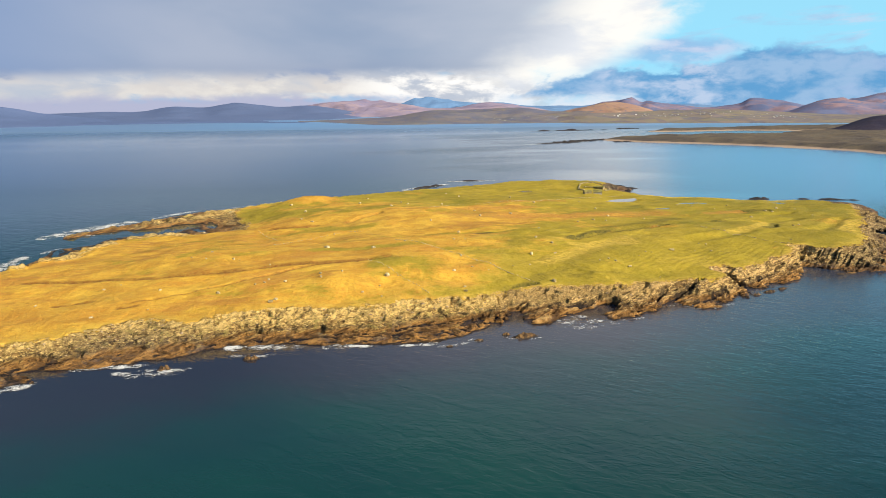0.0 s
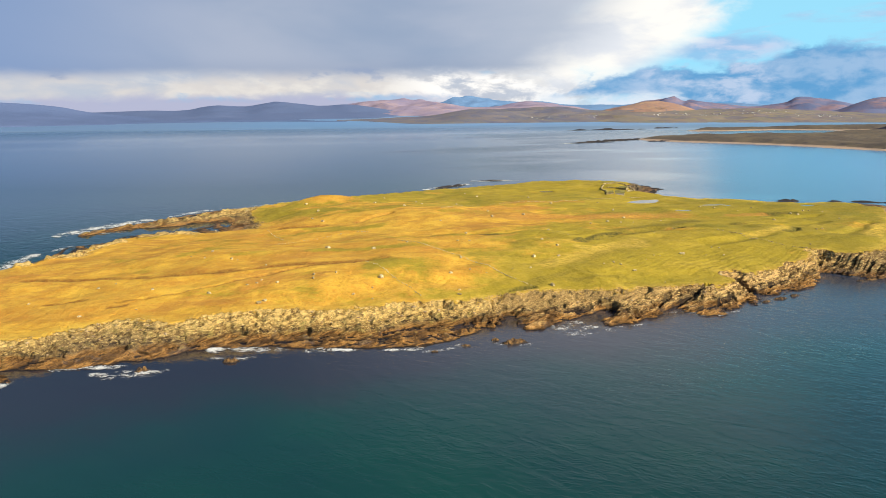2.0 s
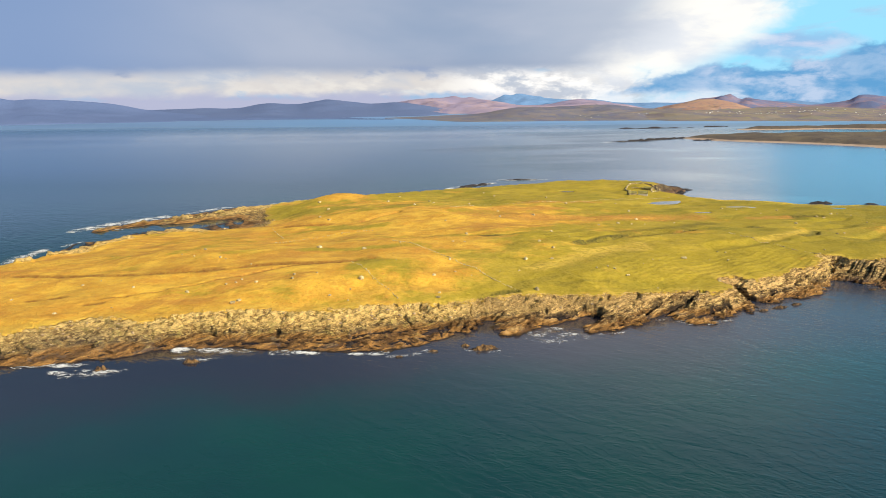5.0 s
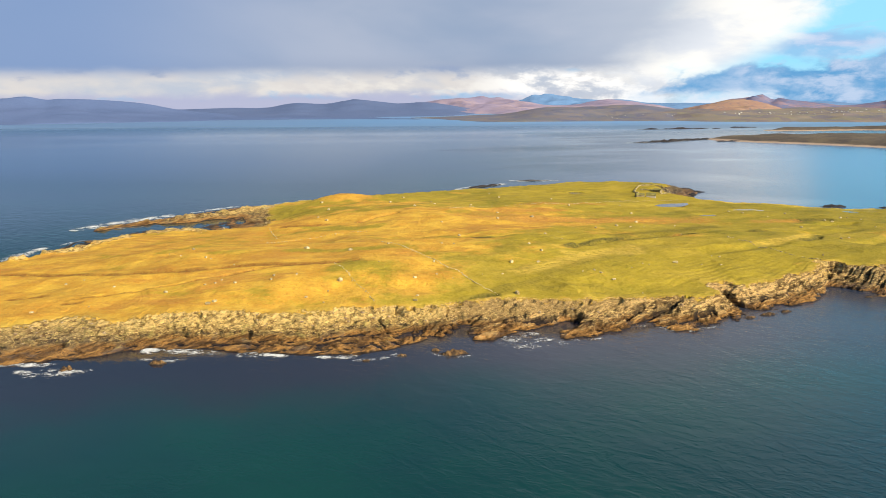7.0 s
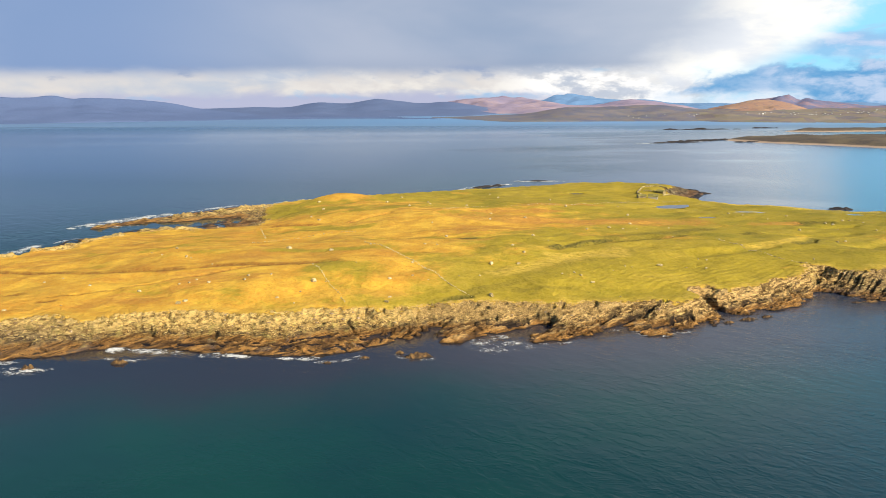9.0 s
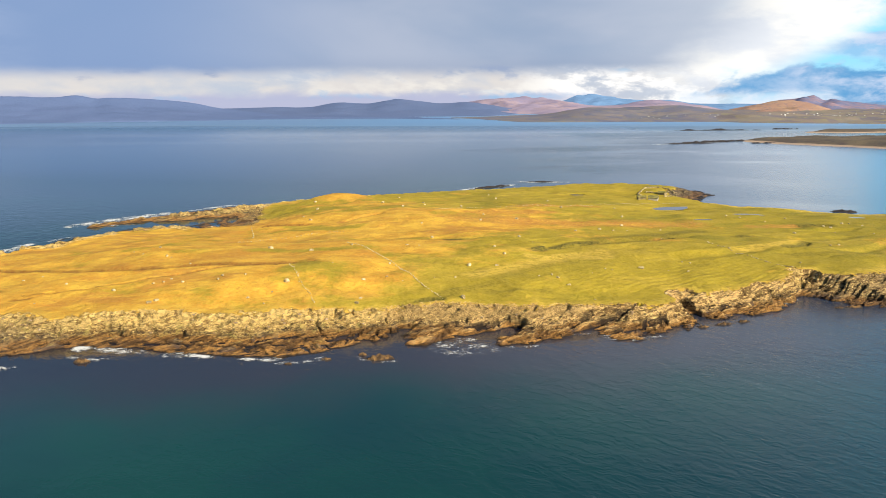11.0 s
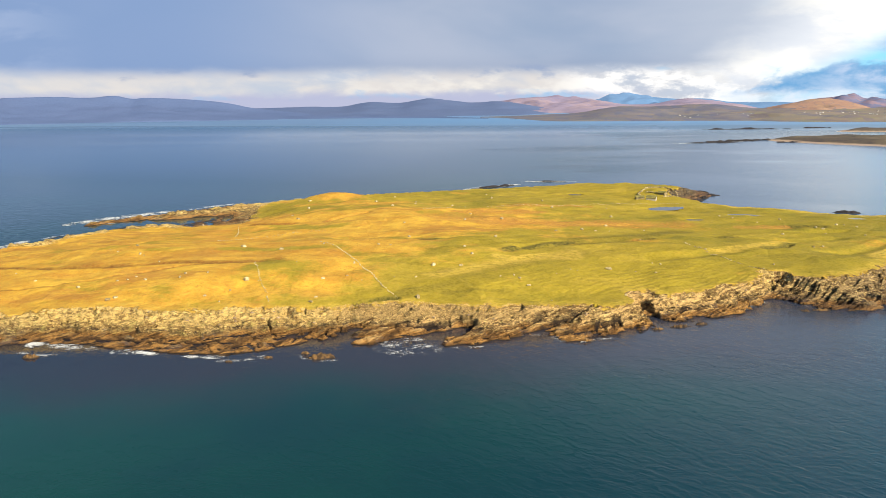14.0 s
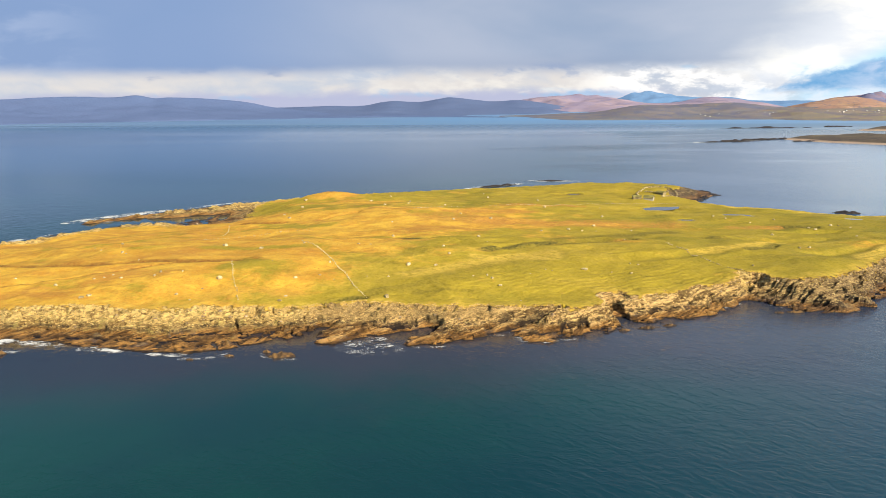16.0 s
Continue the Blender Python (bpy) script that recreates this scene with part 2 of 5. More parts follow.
def field_mesh(name, x, y, z, keep, mat, values=None, flat=False):
    """A height field on a grid of x, y, z; keep: the vertices wanted. values: float attributes."""
    rows, cols = x.shape
    number = np.arange(rows * cols).reshape(rows, cols)
    quads = np.stack([number[:-1, :-1], number[:-1, 1:], number[1:, 1:], number[1:, :-1]], -1).reshape(-1, 4)
    quads = quads[keep.reshape(-1)[quads].any(1)]
    used = np.unique(quads)
    remap = np.zeros(rows * cols, np.int64)
    remap[used] = np.arange(len(used))
    quads = remap[quads]
    me = bpy.data.meshes.new(name)
    me.vertices.add(len(used))
    me.vertices.foreach_set("co", np.stack([x, y, z], -1).reshape(-1, 3)[used].astype(np.float32).ravel())
    me.loops.add(quads.size)
    me.loops.foreach_set("vertex_index", quads.astype(np.int32).ravel())
    me.polygons.add(len(quads))
    me.polygons.foreach_set("loop_start", np.arange(0, quads.size, 4, dtype=np.int32))
    me.polygons.foreach_set("use_smooth", np.full(len(quads), not flat))
    me.update(calc_edges=True)
    for key, v in (values or {}).items():
        me.attributes.new(key, "FLOAT", "POINT").data.foreach_set("value", np.asarray(v, np.float32).reshape(-1)[used])
    me.validate()
    me.materials.append(mat)
    return new(name, me)


def part(name, bm, mat, parent=None, label="", flat=True):
    me = bpy.data.meshes.new(name)
    bm.normal_update()
    bm.to_mesh(me)
    bm.free()
    for f in me.polygons:
        f.use_smooth = not flat
    me.materials.append(mat)
    ob = new(name, me)
    if parent is not None:
        ob.parent = parent
    if label:
        ob["label"] = label
    return ob


# ---- materials ----
def ground_material():
    m, k = material("turf_and_rock")
    p = k.position()
    z = k.add("ShaderNodeSeparateXYZ", Vector=p).outputs[2]
    rock, moor, straw, peat, cob = (k.attribute(a) for a in ("rock", "moor", "straw", "peat", "cobble"))
    grey = k.attribute("grey")
    n40, n8 = k.noise(p, 0.03, 5, 0.6), k.noise(p, 0.13, 6, 0.62)
    n2, n05 = k.noise(p, 0.55, 6, 0.65), k.noise(p, 2.4, 5, 0.7)
    tuft = k.add("ShaderNodeTexVoronoi", Vector=k.scaled(p, (1, 1, 0.6)), Scale=0.9).outputs["Distance"]
    # turf: green pasture, bleached moor grass, straw-coloured rim, peaty rushes
    green = k.mix(k.step(n8, 0.36, 0.66), (0.300, 0.230, 0.0165), (0.400, 0.303, 0.0230))
    green = k.mix(k.step(n2, 0.55, 0.75), green, (0.40, 0.30, 0.038))
    green = k.mix(k.math("MULTIPLY", k.step(n40, 0.53, 0.68), 0.55), green, (0.17, 0.175, 0.014))
    green = k.mix(k.math("MULTIPLY", k.step(k.math("ADD", k.add("ShaderNodeSeparateXYZ", Vector=p).outputs[0], k.math("MULTIPLY", k.math("SUBTRACT", n40, 0.5), 120.0)), 90.0, 190.0), 0.45), green, (0.205, 0.178, 0.0135))
    gold = k.mix(k.step(n8, 0.35, 0.66), (0.60, 0.305, 0.034), (0.76, 0.46, 0.054))
    gold = k.mix(k.math("MULTIPLY", k.step(n2, 0.50, 0.78), 0.6), gold, (0.40, 0.170, 0.026))
    gold = k.mix(k.math("MULTIPLY", k.step(n05, 0.52, 0.75), 0.35), gold, (0.62, 0.42, 0.10))
    rust = k.step(k.noise(k.scaled(p, (0.6, 1.2, 1.0), 15), 0.055, 5, 0.68), 0.50, 0.64)
    gold = k.mix(k.math("MULTIPLY", rust, 0.7), gold, (0.47, 0.190, 0.040))
    sweep = k.step(k.noise(k.scaled(p, (0.5, 1.3, 1.0), 12), 0.022, 4, 0.6), 0.48, 0.62)
    gold = k.mix(k.math("MULTIPLY", sweep, 0.45), gold, (0.50, 0.225, 0.032))
    turf = k.mix(k.step(k.math("ADD", moor, k.math("MULTIPLY", k.math("SUBTRACT", k.math("ADD", k.math("MULTIPLY", n2, 0.6), k.math("MULTIPLY", n8, 0.4)), 0.5), 1.7)), 0.15, 0.85), green, gold)
    turf = k.mix(k.math("MULTIPLY", straw, k.step(n2, 0.3, 0.6)), turf, (0.66, 0.455, 0.072))
    turf = k.mix(k.math("MULTIPLY", peat, k.step(n2, 0.20, 0.45)), turf, k.mix(k.step(moor, 0.35, 0.75), (0.066, 0.062, 0.012), (0.215, 0.092, 0.020)))
    stipple = k.step(k.noise(k.scaled(p, (1.0, 0.7, 1.0)), 0.75, 6, 0.75), 0.40, 0.60)
    turf = k.mix(k.math("MULTIPLY", k.attribute("heath"), k.math("ADD", 0.22, k.math("MULTIPLY", stipple, 0.70))), turf, k.mix(k.step(n2, 0.35, 0.65), (0.56, 0.265, 0.052), (0.40, 0.165, 0.036)))
    turf = k.mix(k.math("MULTIPLY", k.step(tuft, 0.2, 0.7), 0.14), turf, (0.66, 0.50, 0.11))
    speck = k.noise(p, 1.25, 6, 0.78)
    turf = k.mix(k.math("MULTIPLY", k.step(speck, 0.53, 0.67), k.math("ADD", 0.12, k.math("MULTIPLY", moor, 0.30))), turf, k.mix(moor, (0.13, 0.115, 0.012), (0.33, 0.135, 0.02)))
    turf = k.mix(k.math("MULTIPLY", k.step(speck, 0.46, 0.34), 0.24), turf, k.mix(moor, (0.46, 0.37, 0.05), (0.82, 0.54, 0.09)))
    # rock: warm quartzite in jointed blocks, lichen, dark joints, brown weed near the water
    q = k.scaled(p, (0.30, 1.25, 1.5), 31)
    q = k.add("ShaderNodeVectorMath", i0=q, i1=k.scaled(k.add("ShaderNodeTexNoise", Vector=p, Scale=0.5).outputs["Color"], (1.5, 1.5, 1.5))).outputs[0]
    axes = k.add("ShaderNodeSeparateXYZ", Vector=p)
    along = k.math("ADD", k.math("MULTIPLY", axes.outputs[0], 0.93), k.math("MULTIPLY", axes.outputs[1], 0.36))
    across = k.math("SUBTRACT", k.math("MULTIPLY", axes.outputs[1], 0.93), k.math("MULTIPLY", axes.outputs[0], 0.36))
    dip = k.math("ADD", k.math("SUBTRACT", z, k.math("MULTIPLY", along, 0.24)), k.math("ADD", k.math("MULTIPLY", across, 0.12), k.math("MULTIPLY", n8, 1.2)))
    bedding = k.add("ShaderNodeCombineXYZ", X=k.math("MULTIPLY", along, 0.10), Y=dip, Z=k.math("MULTIPLY", across, 0.08)).outputs[0]
    bed = k.noise(bedding, 1.0, 6, 0.68, 0.3)
    block = k.add("ShaderNodeTexVoronoi", Vector=q, Scale=1.1)
    chip = k.add("ShaderNodeTexVoronoi", Vector=q, Scale=2.9)
    seam = k.n.new("ShaderNodeTexVoronoi")
    seam.feature = "DISTANCE_TO_EDGE"
    k.put(seam.inputs["Vector"], q), k.put(seam.inputs["Scale"], 1.1)
    tone = k.math("ADD", k.math("MULTIPLY", k.add("ShaderNodeSeparateXYZ", Vector=block.outputs["Color"]).outputs[0], 0.6), k.math("MULTIPLY", k.add("ShaderNodeSeparateXYZ", Vector=chip.outputs["Color"]).outputs[0], 0.4))
    stone = k.mix(k.step(k.math("ADD", k.math("MULTIPLY", tone, 0.55), k.math("MULTIPLY", n2, 0.5)), 0.28, 0.78), (0.22, 0.126, 0.042), (0.88, 0.61, 0.21))
    stone = k.mix(k.math("MULTIPLY", k.step(bed, 0.47, 0.60), 0.6), stone, (0.28, 0.165, 0.062))
    stone = k.mix(k.math("MULTIPLY", k.step(n8, 0.5, 0.66), 0.5), stone, (0.46, 0.33, 0.15))
    stone = k.mix(k.math("MULTIPLY", k.step(k.noise(p, 0.35, 5, 0.6), 0.53, 0.66), 0.7), stone, (0.58, 0.47, 0.14))
    stone = k.mix(k.math("MULTIPLY", k.step(n05, 0.60, 0.72), 0.55), stone, (0.13, 0.090, 0.055))
    stone = k.mix(k.math("MULTIPLY", k.step(seam.outputs[0], 0.07, 0.01), k.step(n2, 0.42, 0.58)), stone, (0.085, 0.058, 0.034))
    stone = k.mix(k.math("MULTIPLY", grey, k.step(n2, 0.30, 0.55)), stone, k.mix(k.step(tone, 0.3, 0.7), (0.075, 0.062, 0.052), (0.30, 0.25, 0.17)))
    stone = k.mix(k.math("MULTIPLY", k.math("MULTIPLY", k.step(z, 2.6, 4.2), k.math("SUBTRACT", 1.0, k.math("MAXIMUM", grey, k.math("MULTIPLY", k.attribute("slab"), 0.8)))), k.step(n2, 0.40, 0.58)), stone, (0.92, 0.65, 0.23))
    slab = k.mix(k.step(k.math("ADD", bed, k.math("MULTIPLY", k.math("SUBTRACT", tone, 0.5), 0.25)), 0.40, 0.60), (0.16, 0.090, 0.038), (0.90, 0.60, 0.25))
    stone = k.mix(k.math("MULTIPLY", k.math("MULTIPLY", k.attribute("slab"), k.math("SUBTRACT", 1.0, grey)), 0.75), stone, slab)
    weed = k.mix(k.step(bed, 0.40, 0.60), (0.16, 0.084, 0.030), (0.56, 0.295, 0.085))
    weed = k.mix(k.step(n05, 0.52, 0.66), weed, (0.075, 0.045, 0.024))
    weed = k.mix(k.math("MULTIPLY", k.step(n8, 0.56, 0.62), 0.7), weed, (0.11, 0.085, 0.085))
    tide = k.math("ADD", z, k.math("MULTIPLY", k.math("SUBTRACT", n8, 0.5), 2.6))
    stone = k.mix(k.step(k.math("ADD", tide, k.math("MULTIPLY", k.math("SUBTRACT", bed, 0.5), 4.0)), 2.1, 0.6), stone, weed)
    band = k.math("MULTIPLY", k.step(tide, 1.45, 1.75), k.step(tide, 2.5, 2.05))
    stone = k.mix(k.math("MULTIPLY", band, k.math("MULTIPLY", k.step(n2, 0.42, 0.56), 0.7)), stone, (0.055, 0.042, 0.034))
    stone = k.mix(k.step(z, 0.35, 0.05), stone, (0.030, 0.022, 0.016))
    parting = k.noise(bedding, 3.2, 5, 0.65, 0.4)
    stone = k.mix(k.math("MULTIPLY", k.step(parting, 0.585, 0.635), 0.7), stone, (0.070, 0.042, 0.024))
    pit = k.noise(k.scaled(p, (0.6, 0.9, 1.6), 21), 1.5, 5, 0.7)
    stone = k.mix(k.math("MULTIPLY", k.step(pit, 0.57, 0.66), 0.25), stone, (0.12, 0.075, 0.038))
    stone = k.mix(k.math("MULTIPLY", k.step(pit, 0.47, 0.36), k.step(z, 1.2, 2.6)), stone, (0.95, 0.70, 0.28))
    stone = k.mix(k.math("MULTIPLY", grey, 0.50), stone, (0.090, 0.066, 0.058))
    # crevices: shade painted dark, together with wet weed
    stone = k.mix(k.math("MULTIPLY", k.attribute("wet_shade"), k.step(n2, 0.30, 0.48)), stone, (0.028, 0.020, 0.017))
    shingle = k.mix(k.step(n05, 0.35, 0.65), (0.31, 0.205, 0.085), (0.68, 0.47, 0.19))
    shingle = k.mix(k.math("MULTIPLY", k.step(n2, 0.50, 0.62), 0.7), shingle, (0.20, 0.135, 0.062))
    stone = k.mix(k.math("MULTIPLY", cob, k.step(n2, 0.30, 0.46)), stone, shingle)
    cover = k.step(k.math("ADD", rock, k.math("ADD", k.math("MULTIPLY", k.math("SUBTRACT", n2, 0.5), 1.7), k.math("MULTIPLY", k.math("SUBTRACT", n05, 0.5), 0.8))), 0.38, 0.52)
    steep = k.step(k.add("ShaderNodeSeparateXYZ", Vector=k.n.new("ShaderNodeNewGeometry").outputs["Normal"]).outputs[2], 0.80, 0.62)
    cover = k.math("MAXIMUM", cover, k.math("MULTIPLY", steep, k.step(rock, 0.03, 0.15)))
    turf = k.mix(k.math("MULTIPLY", k.step(rock, 0.05, 0.5), 0.75), turf, (0.60, 0.375, 0.070))
    colour = k.mix(cover, turf, stone)
    rough = k.math("ADD", 0.62, k.math("MULTIPLY", k.step(tide, 1.3, 2.2), 0.3))
    soft = k.math("ADD", k.math("MULTIPLY", n05, 0.13), k.math("MULTIPLY", n2, 0.28))
    hard = k.math("ADD", k.math("ADD", k.math("MULTIPLY", bed, 1.5), k.math("MULTIPLY", parting, 0.35)), k.math("ADD", k.math("MULTIPLY", tone, 0.25), k.math("MULTIPLY", n05, 0.10)))
    lump = k.math("ADD", k.math("MULTIPLY", soft, k.math("SUBTRACT", 1.0, k.math("MULTIPLY", cover, 0.75))), k.math("MULTIPLY", hard, cover))
    k.out(k.principled(colour, rough, k.bump(lump, 1.7, 1.0), 0.2))
    return m


def rock_material(name, light, dark, weed_top=0.9):
    m, k = material(name)
    p = k.position()
    z = k.add("ShaderNodeSeparateXYZ", Vector=p).outputs[2]
    a, b = k.noise(p, 0.8, 6, 0.65), k.noise(p, 3.0, 6, 0.7)
    c = k.mix(k.step(a, 0.36, 0.64), dark, light)
    c = k.mix(k.step(b, 0.56, 0.72), c, tuple(0.35 * v for v in dark))
    if weed_top > 0:
        c = k.mix(k.step(k.math("ADD", z, k.math("SUBTRACT", a, 0.5)), weed_top * 0.4, 0.05), c, (0.035, 0.025, 0.018))
    k.out(k.principled(c, 0.8, k.bump(k.math("ADD", a, k.math("MULTIPLY", b, 0.4)), 0.35, 0.8), 0.3))
    return m


def sea_material():
    m, k = material("sea_water")
    p = k.position()
    swell = k.noise(k.scaled(p, (0.55, 1.0, 1.0), -42), 0.20, 3, 0.5, 0.8)
    chop = k.noise(k.scaled(p, (0.62, 1.0, 1.0), -36), 0.62, 4, 0.6, 0.9)
    fine = k.noise(k.scaled(p, (0.6, 1.0, 1.0), -30), 2.2, 3, 0.6, 0.3)
    wide = k.noise(k.scaled(p, (1.0, 2.2, 1.0), 8), 0.0035, 4, 0.55, 0.5)
    split = k.add("ShaderNodeSeparateXYZ", Vector=p)
    px, py = split.outputs[0], split.outputs[1]
    lanes = k.step(k.noise(k.scaled(p, (0.25, 1.0, 1.0), 6), 0.0045, 4, 0.55, 0.4), 0.44, 0.58)
    shelter = k.math("ADD", 1.0, k.math("MULTIPLY", k.step(py, 600.0, 1800.0), k.math("SUBTRACT", k.math("MULTIPLY", lanes, 1.7), 0.72)))
    gust = k.step(k.math("ADD", wide, k.math("MULTIPLY", k.math("SUBTRACT", px, 60.0), 0.0012)), 0.40, 0.66)
    height = k.math("ADD", k.math("MULTIPLY", swell, 0.5), k.math("ADD", k.math("MULTIPLY", chop, k.math("ADD", 0.12, k.math("MULTIPLY", gust, 0.55))), k.math("MULTIPLY", fine, k.math("ADD", 0.03, k.math("MULTIPLY", gust, 0.10)))))
    body = k.mix(k.step(k.noise(p, 0.011, 4, 0.6), 0.35, 0.65), (0.003, 0.037, 0.042), (0.004, 0.052, 0.044))
    # far water: reflected sky put into the body, bluer and paler with distance
    body = k.mix(k.math("MULTIPLY", k.step(py, 380.0, 800.0), k.step(px, 60.0, -160.0)), body, (0.012, 0.066, 0.145))
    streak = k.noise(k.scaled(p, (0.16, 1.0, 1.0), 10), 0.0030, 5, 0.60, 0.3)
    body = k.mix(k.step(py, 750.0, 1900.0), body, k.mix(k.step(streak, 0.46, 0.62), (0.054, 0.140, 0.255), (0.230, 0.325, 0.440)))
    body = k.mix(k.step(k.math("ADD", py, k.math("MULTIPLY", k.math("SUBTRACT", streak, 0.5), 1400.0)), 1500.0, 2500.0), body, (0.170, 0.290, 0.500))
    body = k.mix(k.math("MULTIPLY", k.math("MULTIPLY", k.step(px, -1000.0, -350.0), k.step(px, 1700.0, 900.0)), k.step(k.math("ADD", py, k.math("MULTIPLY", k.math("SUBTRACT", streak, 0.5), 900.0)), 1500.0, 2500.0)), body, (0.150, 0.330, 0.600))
    calm = k.math("MULTIPLY", k.step(k.math("SUBTRACT", px, k.math("MULTIPLY", k.math("SUBTRACT", py, 450.0), 0.1)), -60.0, 160.0), k.step(py, 410.0, 520.0))
    # bay: the blue of the reflected sky is painted into the body too
    body = k.mix(k.math("MULTIPLY", calm, k.step(py, 1700.0, 1000.0)), body, (0.022, 0.080, 0.175))
    body = k.mix(k.math("MULTIPLY", calm, k.math("MULTIPLY", k.step(py, 1500.0, 1100.0), k.step(px, 120.0, 420.0))), body, (0.030, 0.150, 0.360))
    shelter = k.math("MULTIPLY", shelter, k.math("SUBTRACT", 1.0, k.math("MULTIPLY", calm, k.math("ADD", 0.72, k.math("MULTIPLY", k.step(wide, 0.60, 0.42), 0.22)))))
    # inshore reflections of cloud and blue sky, painted into the body colour
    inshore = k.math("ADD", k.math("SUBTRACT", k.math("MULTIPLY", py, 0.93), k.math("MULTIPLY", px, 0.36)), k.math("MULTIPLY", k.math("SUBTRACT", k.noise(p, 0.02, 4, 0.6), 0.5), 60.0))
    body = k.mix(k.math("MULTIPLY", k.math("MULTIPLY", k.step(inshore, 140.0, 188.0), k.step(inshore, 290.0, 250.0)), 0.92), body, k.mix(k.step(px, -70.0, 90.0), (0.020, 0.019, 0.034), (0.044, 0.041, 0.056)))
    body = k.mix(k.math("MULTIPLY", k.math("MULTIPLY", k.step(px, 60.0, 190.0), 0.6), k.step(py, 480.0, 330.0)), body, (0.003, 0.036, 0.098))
    lull = k.math("MULTIPLY", k.math("MULTIPLY", k.step(py, 330.0, 620.0), k.step(py, 2100.0, 1100.0)), k.step(px, 140.0, -120.0))
    shelter = k.math("MULTIPLY", shelter, k.math("SUBTRACT", 1.0, k.math("MULTIPLY", lull, 0.65)))
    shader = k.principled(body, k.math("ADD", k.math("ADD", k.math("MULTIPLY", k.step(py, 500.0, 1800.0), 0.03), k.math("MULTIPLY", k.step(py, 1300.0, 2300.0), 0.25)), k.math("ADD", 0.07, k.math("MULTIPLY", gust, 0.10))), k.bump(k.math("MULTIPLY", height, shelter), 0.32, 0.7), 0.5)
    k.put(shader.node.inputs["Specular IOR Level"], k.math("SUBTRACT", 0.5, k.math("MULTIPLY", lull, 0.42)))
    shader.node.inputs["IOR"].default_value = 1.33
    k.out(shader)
    return m


def foam_material():
    m, k = material("sea_foam")
    p = k.position()
    a, b = k.noise(k.scaled(p, (0.8, 1.1, 1.0), 20), 0.5, 6, 0.66, 0.9), k.noise(p, 2.6, 5, 0.7, 0.5)
    thick = k.attribute("thick")
    cover = k.step(k.math("ADD", thick, k.math("ADD", k.math("MULTIPLY", k.math("SUBTRACT", a, 0.5), 2.4), k.math("MULTIPLY", k.math("SUBTRACT", b, 0.5), 0.6))), 0.34, 0.86)
    cover = k.math("MULTIPLY", cover, k.math("ADD", 0.55, k.math("MULTIPLY", k.step(k.math("ADD", thick, k.math("MULTIPLY", k.math("SUBTRACT", b, 0.5), 1.2)), 0.35, 0.85), 0.42)))
    white = k.principled(k.mix(k.step(b, 0.3, 0.6), (0.55, 0.60, 0.62), (0.86, 0.87, 0.86)), 0.7, k.bump(b, 0.2, 0.6))
    mixer = k.add("ShaderNodeMixShader", Fac=cover)
    k.l.new(k.n.new("ShaderNodeBsdfTransparent").outputs[0], mixer.inputs[1])
    k.l.new(white, mixer.inputs[2])
    k.out(mixer.outputs[0])
    return m


def heath_material(name, low, high, patch, scale=0.006, sand=None, sand_top=2.0, fields=0.0):
    """Far open hillside: two heath tones, blued by painted haze where far off, patches, and if wanted a sandy foot."""
    m, k = material(name)
    p = k.position()
    z = k.add("ShaderNodeSeparateXYZ", Vector=p).outputs[2]
    a, b, d = k.noise(p, scale, 6, 0.62), k.noise(p, scale * 4.3, 5, 0.65), k.noise(p, scale * 19, 4, 0.65)
    c = k.mix(k.step(a, 0.36, 0.64), low, high)
    c = k.mix(k.step(b, 0.52, 0.66), c, patch)
    c = k.mix(k.math("MULTIPLY", k.step(d, 0.45, 0.75), 0.3), c, tuple(0.6 * v for v in low))
    if fields:
        plot = k.add("ShaderNodeTexVoronoi", Vector=k.scaled(p, (1.0, 0.45, 0.0), 20), Scale=0.022)
        hue = k.add("ShaderNodeSeparateXYZ", Vector=plot.outputs["Color"])
        tint = k.mix(hue.outputs[0], (0.30, 0.30, 0.13), (0.40, 0.30, 0.19))
        c = k.mix(k.math("MULTIPLY", k.step(hue.outputs[1], 0.45, 0.6), fields), c, tint)
    if sand is not None:
        c = k.mix(k.step(k.math("ADD", z, k.math("MULTIPLY", k.math("SUBTRACT", b, 0.5), 1.5)), sand_top, sand_top * 0.6), c, sand)
    k.out(k.principled(c, 0.95, k.bump(k.math("ADD", a, k.math("ADD", k.math("MULTIPLY", b, 0.5), k.math("MULTIPLY", d, 0.25))), 14.0, 0.35), 0.1))
    return m


def plain_material(name, colour, rough=0.8, grain=6.0, spread=0.25):
    m, k = material(name)
    p = k.position()
    a, b = k.noise(p, grain, 5, 0.65), k.noise(p, grain * 0.12, 4, 0.6)
    c = k.mix(k.step(a, 0.35, 0.7), colour, tuple(v * (1 - spread) for v in colour))
    c = k.mix(k.math("MULTIPLY", k.step(b, 0.5, 0.7), 0.5), c, tuple(v * 0.6 for v in colour))
    k.out(k.principled(c, rough, k.bump(a, 0.03, 0.6), 0.3))
    return m


turf_rock = ground_material()
boulder_rock = rock_material("lichened_boulder", (0.58, 0.49, 0.28), (0.27, 0.21, 0.10), 0)
wall_rock = rock_material("field_wall_stone", (0.57, 0.48, 0.26), (0.36, 0.28, 0.13), 0)
dark_wall_rock = rock_material("mossy_wall_stone", (0.34, 0.27, 0.14), (0.12, 0.10, 0.05), 0)
weed_rock = rock_material("weed_covered_rock", (0.22, 0.125, 0.045), (0.045, 0.028, 0.016))
reef_rock = rock_material("black_reef_rock", (0.045, 0.036, 0.036), (0.018, 0.016, 0.018))
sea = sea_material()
foam = foam_material()
whitewash = plain_material("whitewash", (0.80, 0.79, 0.75), 0.8, 1.5)
